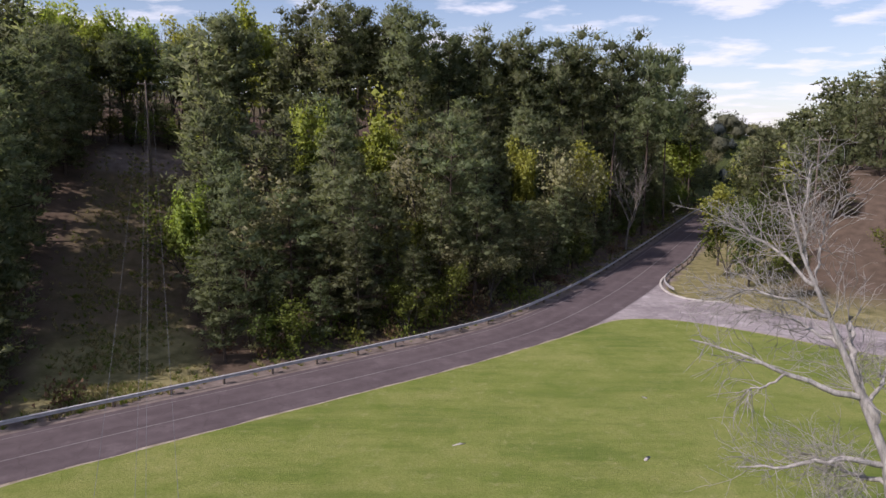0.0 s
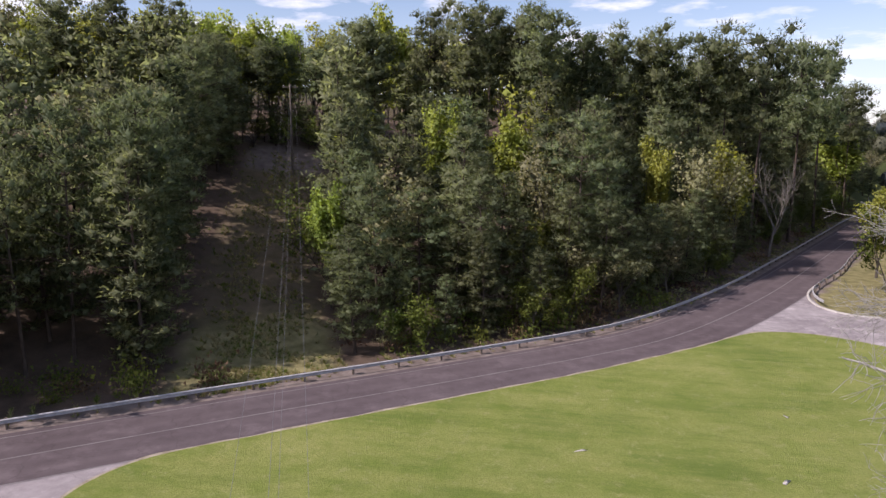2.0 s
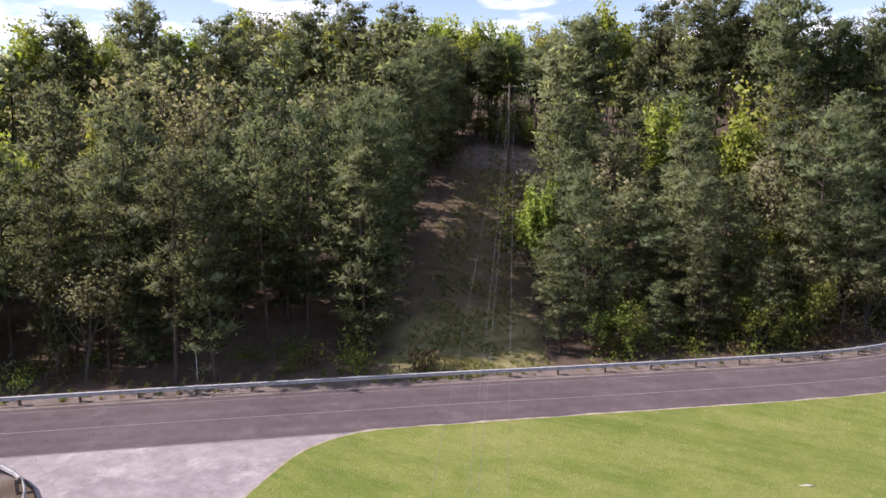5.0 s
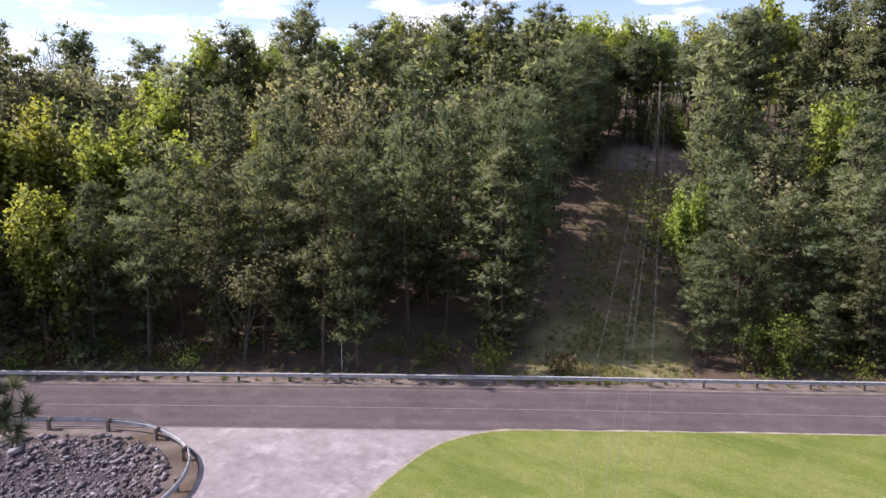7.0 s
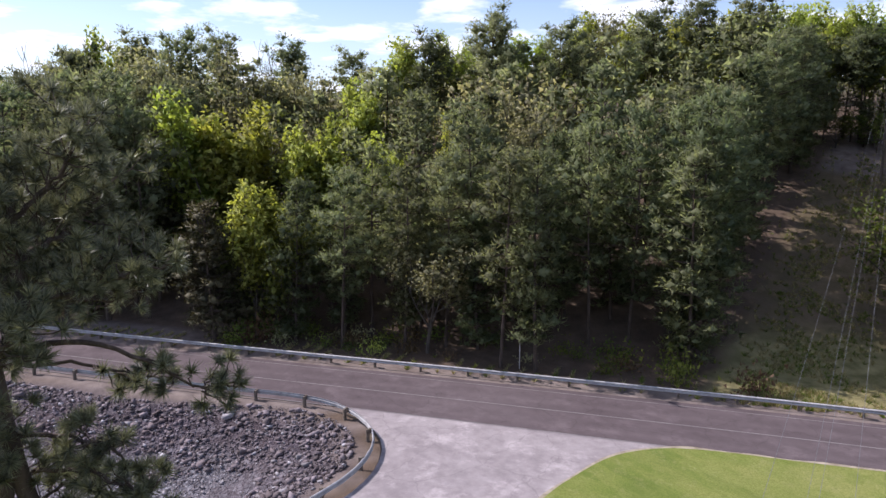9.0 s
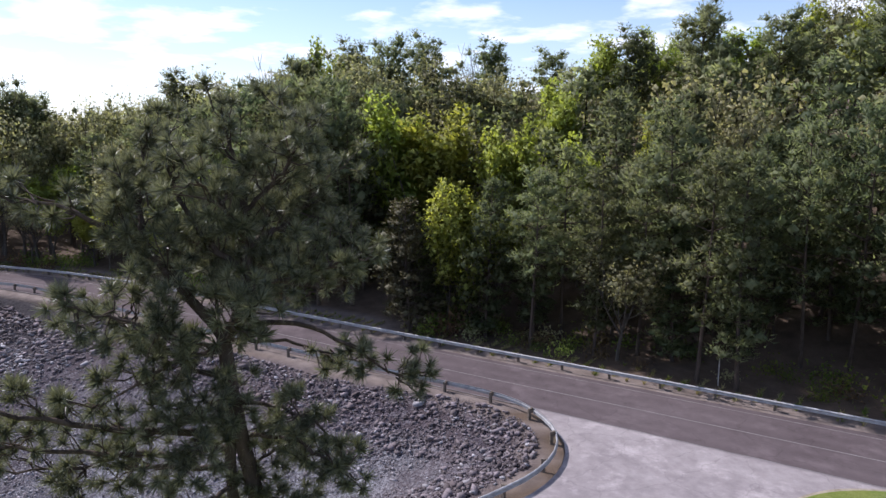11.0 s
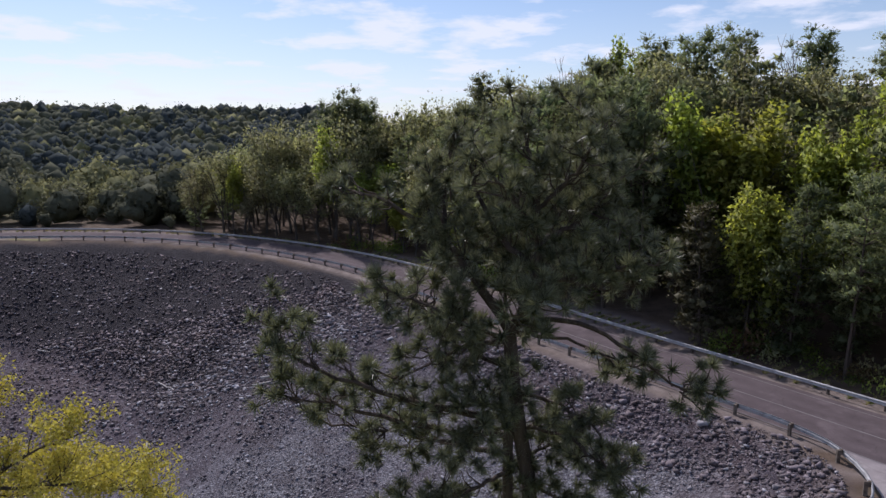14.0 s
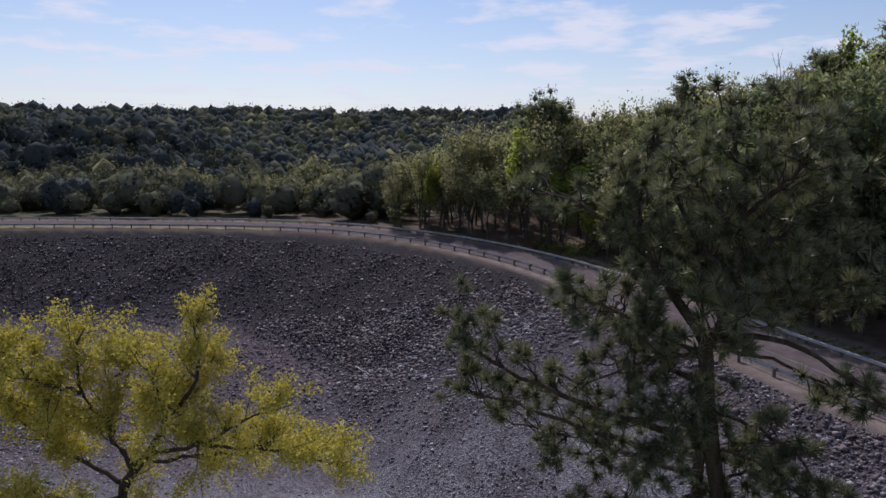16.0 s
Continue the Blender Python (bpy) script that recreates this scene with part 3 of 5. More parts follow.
def pad_cores(pads, rng, wide=0.52, deep=0.26):
    """Small uneven bodies that fill the foliage pads, so that they hold light and shade."""
    n = len(pads)
    a = rng.uniform(0, 6.28, n)
    u, w = np.stack([np.cos(a), np.sin(a), np.zeros(n)], 1), np.stack([-np.sin(a), np.cos(a), np.zeros(n)], 1)
    k = rng.uniform(0.7, 1.2, (n, 6)) * pads[:, 3:4]
    c = pads[:, :3]
    z = np.array([[0, 0, 1.0]])
    v = np.stack([c + u * k[:, :1] * wide, c - u * k[:, 1:2] * wide, c + w * k[:, 2:3] * wide, c - w * k[:, 3:4] * wide, c + z * k[:, 4:5] * deep, c - z * k[:, 5:6] * deep], 1)
    nm = unit(unit(v - c[:, None]) * 0.4 + unit(v * np.array([1, 1, 0]) + 1e-4) * 0.35 + np.array([0, 0, 0.4]))
    f = (np.arange(n)[:, None, None] * 6 + OCTA[None]).reshape(-1, 3)
    return v.reshape(-1, 3), f, nm.reshape(-1, 3)


def pine_meshes(seed, h, base=0.2, spread=3.6, dome=2.0, sprays=50, blade=0.47, width=0.053, step=1.05, limbs_on=True, bend=0.35, pad=1.0, low=0.6, gap=0.14, core=(0.50, 0.40)):
    """A pine: bare lower trunk, whorled limbs, each carrying flat plates of needle sprays; dome rounds the top (1.2 pointed, 3 round)."""
    rng = np.random.RandomState(seed)
    zs = np.linspace(-0.8, h, 9)
    ph = rng.uniform(0, 6.28)
    px = bend * np.sin(zs / h * 2.6 + ph) - bend * math.sin(ph)
    py = bend * np.cos(zs / h * 2.1 + ph) - bend * math.cos(ph)
    wood = Heap()
    r0 = 0.009 * h + 0.03
    wood.add(*tube(np.stack([px, py, zs], 1), np.interp(zs, [-0.8, 0.4, h], [r0 * 1.35, r0, 0.03]), 7))
    plates = []
    z, turn, lop = h * base, rng.uniform(0, 6.28), rng.uniform(0, 6.28)
    while z < h - 0.9:
        u = (z - h * base) / (h * (1 - base))
        reach = spread * (low + (1 - low) * min(1.0, u / 0.3)) * (1 - max(0.0, (u - 0.3) / 0.7) ** dome) ** 0.62
        x0, y0 = np.interp(z, zs, px), np.interp(z, zs, py)
        for k in range(4 if u > 0.8 else 5):
            turn += 1.35 + rng.uniform(-0.45, 0.45)
            if rng.rand() < gap:
                continue
            ln = max(0.5, reach * rng.uniform(0.55, 1.12) * (1 + 0.2 * math.cos(turn - lop - z * 0.35)))
            rise = rng.uniform(-0.3, 0.3) + 0.7 * u * u
            out = np.array([math.cos(turn), math.sin(turn), 0.0])
            kk = np.linspace(0, 1, 3)[:, None]
            q = np.array([x0, y0, z]) + out * ln * kk + np.array([0, 0, 1.0]) * ln * (rise * kk + 0.12 * kk * kk)
            q[1:] += rng.normal(size=(2, 3)) * 0.08
            if limbs_on:
                wood.add(*tube(q, 0.030 * np.array([1.2, 0.7, 0.2]) * (0.6 + ln / 3), 3))
            a = pad * rng.uniform(0.65, 1.15) * (0.62 + 0.11 * ln)
            plates.append((*(q[-1] - out * a * 0.5), a, rise * 0.6))
            if ln > 1.7:
                m = q[0] + (q[-1] - q[0]) * rng.uniform(0.4, 0.6) + np.array([-out[1], out[0], 0]) * rng.uniform(-0.8, 0.8)
                plates.append((*m, a * 0.9, rise * 0.6))
        z += step * rng.uniform(0.75, 1.25)
    plates.append((px[-1], py[-1], h - 0.35, pad * 0.42, 0.3))
    plates.append((px[-1] + 0.2, py[-1], h - 0.95, pad * 0.62, 0.3))
    P = np.array(plates)
    n = len(P)
    d = rng.normal(size=(n, sprays, 3))
    d[..., 2] = np.abs(d[..., 2]) * 1.15 - 0.5
    d = unit(d)
    c = P[:, None, :3]
    a = P[:, None, 3:4]
    at = c + d * a * np.array([1.0, 1.0, 0.74]) * (0.35 + 0.95 * rng.rand(n, sprays, 1) ** 0.8)
    g = unit(d * np.array([1.0, 1.0, 0.8]) + np.array([0, 0, 0.2]) + rng.normal(size=d.shape) * 0.55)
    side = unit(np.cross(g, rng.normal(size=d.shape))) * width * rng.uniform(0.7, 1.4, (n, sprays, 1))
    v = np.stack([at - side - g * blade * 0.3, at + side - g * blade * 0.3, at + g * blade * rng.uniform(0.5, 0.9, (n, sprays, 1))], 2)
    rad = unit((c - np.array([0, 0, h * 0.5])) * np.array([1, 1, 0.25]) + 1e-4)
    nm = unit(d * 0.38 + rad * 0.38 + np.array([0, 0, 0.5]) + rng.normal(size=d.shape) * 0.34)
    nm = np.repeat(nm[:, :, None], 3, 2).reshape(-1, 3)
    cv, cf, cn = pad_cores(P[:, :4], rng, *core)
    v = v.reshape(-1, 3)
    f = np.arange(len(v)).reshape(-1, 3)
    return wood, (np.vstack([v, cv]), np.vstack([f, cf + len(v)]), np.vstack([nm, cn]))


def branching(rng, start, direction, length, radius, levels, wood, ends, sides=5, up_bias=0.25, split=(2, 4), shrink=0.68, wiggle=0.22, segs=3):
    """Recursive limbs; adds tubes to wood and collects twig points."""
    k = segs
    d = unit(np.asarray(direction, float))
    pts = [np.asarray(start, float)]
    for i in range(k):
        d = unit(d + rng.normal(size=3) * wiggle * 0.5 + np.array([0, 0, up_bias * 0.25]))
        pts.append(pts[-1] + d * length / k)
    pts = np.array(pts)
    wood.add(*tube(pts, np.linspace(radius, radius * 0.55, k + 1), max(3, sides)))
    if levels == 0:
        ends.extend(pts[max(1, k - 2):])
        return
    n = rng.randint(*split)
    for i in range(n + 1):
        at = k if i == 0 else rng.randint(max(1, k // 2), k + 1)
        perp = unit(np.cross(d, rng.normal(size=3)))
        nd = unit(d * (1.0 if i == 0 else 0.55) + perp * (0.35 if i == 0 else rng.uniform(0.6, 1.0)) + np.array([0, 0, up_bias]))
        branching(rng, pts[at], nd, length * shrink * rng.uniform(0.75, 1.2), radius * (0.62 if i else 0.7), levels - 1, wood, ends, max(3, sides - 1), up_bias, split, shrink, wiggle, segs)


def broadleaf_meshes(seed, h, leaf=0.20, per=16, spread=0.55, levels=3, base=0.34, up_bias=0.35, cloud=0.5):
    rng = np.random.RandomState(seed)
    wood, ends = Heap(), []
    top = h * base
    r0 = 0.010 * h + 0.03
    k = np.linspace(0, 1, 5)
    lean = rng.normal(size=2) * 0.03 * h
    trunk = np.stack([lean[0] * k ** 2, lean[1] * k ** 2, -0.6 + (top + 0.6) * k], 1)
    wood.add(*tube(trunk, np.linspace(r0 * 1.3, r0 * 0.85, 5), 7))
    for i in range(4):
        a = i * 1.57 + rng.uniform(-0.5, 0.5)
        branching(rng, trunk[-1] - np.array([0, 0, 0.25 * i * h / 14]), (math.cos(a) * spread, math.sin(a) * spread, 1.0), (h - top) * 0.36, r0 * 0.55, levels - 1, wood, ends, 5, up_bias)
    ends = np.array(ends)
    k = h / max(1e-3, ends[:, 2].max())
    ends[:, 2] *= k
    for piece in wood.v:
        piece[:, 2] *= k
    own = np.repeat(ends, per, 0)
    c = own + np.clip(rng.normal(size=own.shape), -1.35, 1.35) * cloud
    mid = np.array([0, 0, (h + top) / 2])
    v, f, nm = leaves(c, leaf, rng, 0.0, own * 0.65 + mid * 0.35)
    pick = ends[::2]
    cv, cf, cn = pad_cores(np.c_[pick, np.full(len(pick), cloud * 0.9)], rng, 0.62, 0.55)
    return wood, (np.vstack([v, cv]), np.vstack([f, cf + len(v)]), np.vstack([nm, cn]))


def make_tree(name, wood, foliage, m_wood, m_leaf):
    """Meshes of a tree: one for trunk and limbs, one for the crown."""
    w = wood.mesh(name + "_trunk", m_wood, True)
    c = mesh_of(name + "_crown", foliage[0], foliage[1], m_leaf, normals=foliage[2] if len(foliage) > 2 else None) if foliage is not None else None
    return w, c


def plant(name, meshes, at, turn, scale, label, category="tree", group=""):
    t = thing(name, at, label, category, group, "", turn, scale)
    part("trunk", meshes[0], t)
    if meshes[1]:
        part("crown", meshes[1], t)
    return t


PINES = [make_tree("pine", *pine_meshes(20 + i, 18.0, b, s, d), M_BARK, M_PINE)
         for i, (b, s, d) in enumerate([(0.12, 3.4, 1.6), (0.22, 3.8, 2.2), (0.08, 3.3, 1.5), (0.27, 4.0, 2.6), (0.15, 3.0, 1.8), (0.30, 4.1, 2.8), (0.06, 3.6, 1.8)])]
PINES_BEHIND = [make_tree("pine", *pine_meshes(30 + i, 18.0, b, 3.8, d, 28, 0.56, 0.085, 1.15, pad=1.1), M_BARK, M_PINE) for i, (b, d) in enumerate(((0.2, 1.8), (0.35, 2.6), (0.12, 1.6), (0.3, 2.2)))]
PINES_TOP = [make_tree("pine", *pine_meshes(36 + i, 18.0, b, s, d, 70, 0.38, 0.068, 0.8, low=0.8, gap=0.04, pad=1.1, core=(0.5, 0.42)), M_BARK, M_PINE) for i, (b, s, d) in enumerate(((0.60, 3.5, 3.4), (0.56, 3.8, 2.8), (0.64, 3.2, 3.2), (0.52, 3.4, 2.6)))]
CEDARS = [make_tree("cedar", *pine_meshes(120 + i, 14.0, 0.13, 3.3, 1.5, 52, 0.32, 0.06, 0.8, low=0.9, pad=0.9, gap=0.05), M_BARK, M_CEDAR) for i in range(2)]
LIMES = [make_tree("spring_tree", *broadleaf_meshes(40 + i, 14.0, 0.20, 50, 0.42, 3, 0.16, 0.8, 0.55), M_BARK_DULL, M_SPRING) for i in range(3)]
OAKS = [make_tree("oak", *broadleaf_meshes(50 + i, 15.0, 0.165, 25, 0.65, 3, 0.2, 0.35, 0.65), M_BARK_DULL, M_OLIVE) for i in range(3)]
GREENS = [make_tree("young_broadleaf", *broadleaf_meshes(60 + i, 9.0, 0.12, 24, 0.7, 3, 0.08, 0.3, 0.45), M_BARK_DULL, M_GREEN) for i in range(3)]
BARES = [make_tree("bare_tree", broadleaf_meshes(70 + i, 13.0, 0.1, 1, 0.6, 4, 0.25, 0.35)[0], None, M_BARK_GREY, None) for i in range(2)]
# bright spring trees: bearing, distance, angle of the top, width
LIME_SPOTS = [(74.0, 76, 2.7, 1.1), (70.9, 77, 2.1, 1.2), (65.0, 74, 1.3, 0.9), (70.3, 64, -3.8, 0.9), (59.6, 72, -0.1, 0.8), (54.1, 72, 1.3, 0.5), (45.9, 70, -1.5, 0.6), (11.0, 82, 2.5, 0.7), (5.1, 84, 1.7, 0.8),
              (-6.5, 94, -0.2, 0.6), (-12.2, 102, -0.6, 1.0), (-19.2, 184, 0.4, 1.4), (29.6, 112, 5.2, 0.6), (19.9, 66, -3.6, 0.55)]
SKY_AZ = [-33, -28, -24, -21, -19.5, -17.8, -13.5, -9, -5, 0, 5, 12, 17, 21, 26, 31, 36, 42, 46, 50, 57, 62, 67, 74, 80, 85, 91, 95, 98, 105, 111, 114]
SKY_EL = [6.8, 3.2, 0.8, 2.0, 3.1, 5.4, 6.2, 6.4, 6.6, 7.2, 8.6, 9.0, 8.2, 8.0, 8.4, 9.0, 9.0, 8.4, 7.6, 7.8, 6.4, 4.4, 5.0, 5.6, 5.2, 5.0, 3.6, 2.7, 2.3, 1.4, -0.4, -2.6]
# crowns that stand against the sky: kind, bearing, distance, angle of the top
SKYLINE = [("pine_top", 81.8, 110, 5.8), ("pine_top", 75.3, 104, 7.2), ("pine_top", 71.9, 112, 7.3), ("pine_top", 67.1, 108, 7.0), ("pine_top", 61.8, 110, 6.4), ("pine_top", 56.1, 98, 7.6), ("pine_top", 50.8, 94, 9.3), ("pine_top", 45.7, 96, 8.4), ("pine_top", 38.3, 100, 9.2),
           ("pine_top", 34.9, 108, 9.9), ("pine_top", 31.7, 108, 9.8), ("pine_top", 17.0, 98, 8.8), ("pine_top", 16.2, 100, 8.5), ("pine_top", 11.7, 104, 9.5), ("pine_top", 8.2, 98, 9.8), ("pine_top", 7.0, 104, 9.9), ("pine_top", 2.8, 98, 9.7), ("pine_top", 4.4, 104, 9.2)]
SKYLINE += [("pine_top", -0.2, 104, 7.9), ("pine_top", -2.9, 106, 7.7), ("pine_top", -5.7, 110, 7.2), ("pine_top", -7.3, 110, 7.1), ("pine_top", -9.2, 112, 7.2), ("pine_top", -11.4, 114, 6.7), ("pine_top", -13.5, 116, 6.9), ("pine_top", -16.1, 134, 6.4), ("pine_top", -17.7, 152, 5.8), ("pine_top", -19.5, 182, 3.5),
            ("pine_top", 102.2, 124, 2.8, 0.8), ("pine_top", 100.6, 126, 2.6, 0.8), ("pine_top", 103.5, 126, 2.5, 0.8), ("pine_top", 91.2, 116, 4.3), ("pine_top", 82.0, 112, 5.7), ("pine_top", 78.2, 110, 6.8)]
SKYLINE += [("spring_tree", 80.2, 112, 7.0), ("spring_tree", 58.1, 102, 7.5), ("spring_tree", 54.2, 106, 7.8), ("oak", 42.5, 112, 9.7), ("spring_tree", 43.8, 112, 8.8), ("spring_tree", 29.4, 114, 9.0), ("spring_tree", 26.4, 118, 9.2), ("spring_tree", 28.2, 120, 9.2), ("bare_tree", 21.0, 122, 8.9), ("spring_tree", 20.0, 120, 8.6), ("spring_tree", 14.1, 110, 9.6),
            ("oak", 78.5, 100, 6.0), ("oak", 76.9, 102, 6.6), ("oak", 70.5, 98, 6.2), ("oak", 66.7, 96, 5.3), ("oak", 64.1, 96, 5.1), ("spring_tree", 61.6, 86, 4.3), ("oak", 60.0, 102, 5.8), ("bare_tree", 68.3, 114, 7.6), ("bare_tree", 84.3, 108, 6.6), ("bare_tree", 86.0, 106, 5.2), ("oak", 88.2, 106, 4.6), ("oak", 94.0, 116, 3.0), ("oak", 97.7, 118, 2.3)]
SKYLINE += [("oak", 73.4, 98, 6.0), ("oak", 82.8, 100, 5.4), ("oak", 86.6, 102, 4.6), ("oak", 90.4, 114, 3.8), ("oak", 92.4, 118, 3.2), ("oak", 96.0, 122, 2.7), ("oak", 99.2, 124, 2.2), ("oak", 101.4, 118, 1.6), ("oak", 105.0, 131, 1.6), ("oak", 107.0, 133, 1.2), ("oak", 108.9, 135, 0.8), ("oak", 110.6, 136, 0.0), ("oak", 112.2, 138, -1.0), ("oak", 113.8, 140, -2.4),
            ("spring_tree", 103.4, 120, 0.4), ("spring_tree", 111.4, 133, -1.8, 0.8), ("spring_tree", 24.2, 118, 8.6), ("spring_tree", 32.8, 112, 8.8), ("spring_tree", 36.6, 110, 8.8), ("spring_tree", 40.2, 108, 8.6), ("spring_tree", 47.6, 104, 7.6), ("spring_tree", 22.6, 124, 8.6)]
LANE = np.array([(-21.5, 43), (-23.8, 48.4), (-31.0, 64.8), (-41.6, 97.6)])
KINDS = {"pine": (PINES, 18.0, "tall loblolly-like pine with a bare lower trunk"), "spring_tree": (LIMES, 14.0, "broadleaf tree in bright yellow-green spring leaf"),
         "pine_top": (PINES_TOP, 18.0, "tall pine with a round dark crown on a long bare trunk"), "oak": (OAKS, 15.0, "oak with sparse olive young leaves"), "young_broadleaf": (GREENS, 9.0, "green broadleaf understorey tree"),
         "cedar": (CEDARS, 14.0, "broad bushy brownish-green conifer tree"), "bare_tree": (BARES, 13.0, "leafless pale grey tree")}
taken = []


def plant_kind(kind, x, y, h, rng=RNG, behind=False, wide=1.0):
    ms, h0, label = KINDS[kind]
    ms = PINES_BEHIND if behind and kind == "pine" else ms
    taken.append((x, y))
    t = plant(kind.replace("_top", ""), ms[rng.randint(len(ms))], (x, y, height(x, y) - 0.05), rng.uniform(0, 6.28), h / h0, label, "tree", "trees at the wood's edge")
    k = h / h0
    # slim where tall, stout where low, as trees of one kind are
    t.scale = (wide * k ** 0.6, wide * k ** 0.6, k)
    return t


def by_bearing(kind, az, dist, top_el, wide=1.0):
    """A tree on a bearing, so tall that its top stands at that angle from the viewpoint."""
    x, y = -math.sin(radians(az)) * dist, math.cos(radians(az)) * dist
    plant_kind(kind, x, y, max(3.0, EYE[2] + dist * math.tan(radians(top_el)) - height(x, y)), wide=wide)


for spot in LIME_SPOTS:
    by_bearing("spring_tree", *spot[:3], spot[3] * 1.1)
for row in [("young_broadleaf", 3.3, 62.5, -11.6), ("young_broadleaf", 14.7, 57, -13.6), ("young_broadleaf", 12.6, 58, -12.6), ("bare_tree", -14.9, 117, -0.9), ("oak", -9.5, 94, -0.4), ("young_broadleaf", 68.2, 63, -5.2), ("young_broadleaf", 20.2, 70, -4.0),
            ("cedar", 73.6, 63.5, -5.0, 1.05), ("cedar", 77.5, 78, 1.0), ("pine", 78.4, 74, 1.4), ("pine", 81.2, 75, 4.0), ("pine", 84.0, 77, 3.8), ("cedar", 82.6, 80, 2.6), ("pine", 87.0, 80, 3.6), ("pine", 79.2, 76, 3.4), ("pine", 89.6, 84, 2.4), ("pine", 77.0, 80, 3.0), ("pine", 83.0, 84, 4.4), ("pine", 80.0, 86, 4.6), ("pine", 86.0, 88, 4.0), ("pine", 75.8, 86, 3.8), ("pine", 91.6, 92, 2.4), ("pine", 94.4, 100, 1.4)]:
    by_bearing(*row)
# front pines with trunks that show below their crowns
for row in [("pine", 63.4, 59.0, -2.6, 0.85), ("pine", 67.2, 61.5, -3.4, 0.85), ("pine", 58.1, 57.5, -2.2, 0.85), ("pine", 54.6, 58.5, -1.6, 0.85), ("pine", 49.9, 53.2, -1.2, 0.9), ("pine", 46.9, 52.4, -0.8, 0.9), ("pine", 46.4, 59.7, 0.2, 0.78), ("pine", 42.6, 58.7, 1.0, 0.78), ("pine", 39.4, 59.2, 1.8, 0.78), ("pine", 36.2, 60.7, 2.6, 0.78), ("pine", 33.6, 61.5, 3.4, 0.85), ("pine", 60.8, 62.5, -0.8, 0.85), ("pine", 52.2, 63.5, 1.0, 0.85)]:
    by_bearing(*row)
# the corner of the side road and the bank behind it
for row in [("young_broadleaf", -22.6, 96, -3.4), ("young_broadleaf", -24.2, 92, -4.6), ("young_broadleaf", -25.6, 98, -4.0), ("spring_tree", -21.9, 106, -3.6), ("young_broadleaf", -26.4, 86, -7.4),
            ("pine", -24.4, 124, 0.8), ("pine", -27.0, 118, 0.6), ("cedar", -29.8, 112, -1.8), ("pine", -28.6, 132, 2.0), ("pine", -25.5, 140, 1.0), ("pine", -30.5, 134, 4.0),
            ("pine", -32.0, 128, 6.4), ("pine", -33.5, 122, 7.0), ("young_broadleaf", -33.4, 96, -5.5), ("oak", -26.0, 150, 1.0)]:
    by_bearing(*row)


for row in SKYLINE:
    by_bearing(*row)


for k in range(15):                     # tall pines that shade the cleared strip, and leafy ones on its sunny edge
    q = curve_points(LANE[1:], 1.0)
    q = q[min(len(q) - 1, int((0.02 + k / 15.0) * len(q)))]
    plant_kind("pine", q[0] - 7.6 - RNG.uniform(0, 1.2), q[1] - 2.6, RNG.uniform(16, 19))
    if k % 2 == 0 and k > 0:
        plant_kind("pine", q[0] + 9.4 + RNG.uniform(0, 0.8), q[1] + 3.0, RNG.uniform(13, 17), wide=0.85)


for k in range(11):                     # the strip ends against an open stand of trunks
    a_, d_ = radians(17.6 + k * 1.1), 112.5 + (k % 3) * 2.4
    plant_kind("pine_top" if k % 4 else "young_broadleaf", -math.sin(a_) * d_, math.cos(a_) * d_, RNG.uniform(13, 16) if k % 4 else 6.0)


for k in range(13):                     # undergrowth at its head
    a_, d_ = radians(18.0 + k * 0.85), 109.0 + (k % 3) * 1.6
    plant_kind("young_broadleaf" if k % 3 == 0 else "pine", -math.sin(a_) * d_, math.cos(a_) * d_, RNG.uniform(4.5, 7.5), wide=0.9)


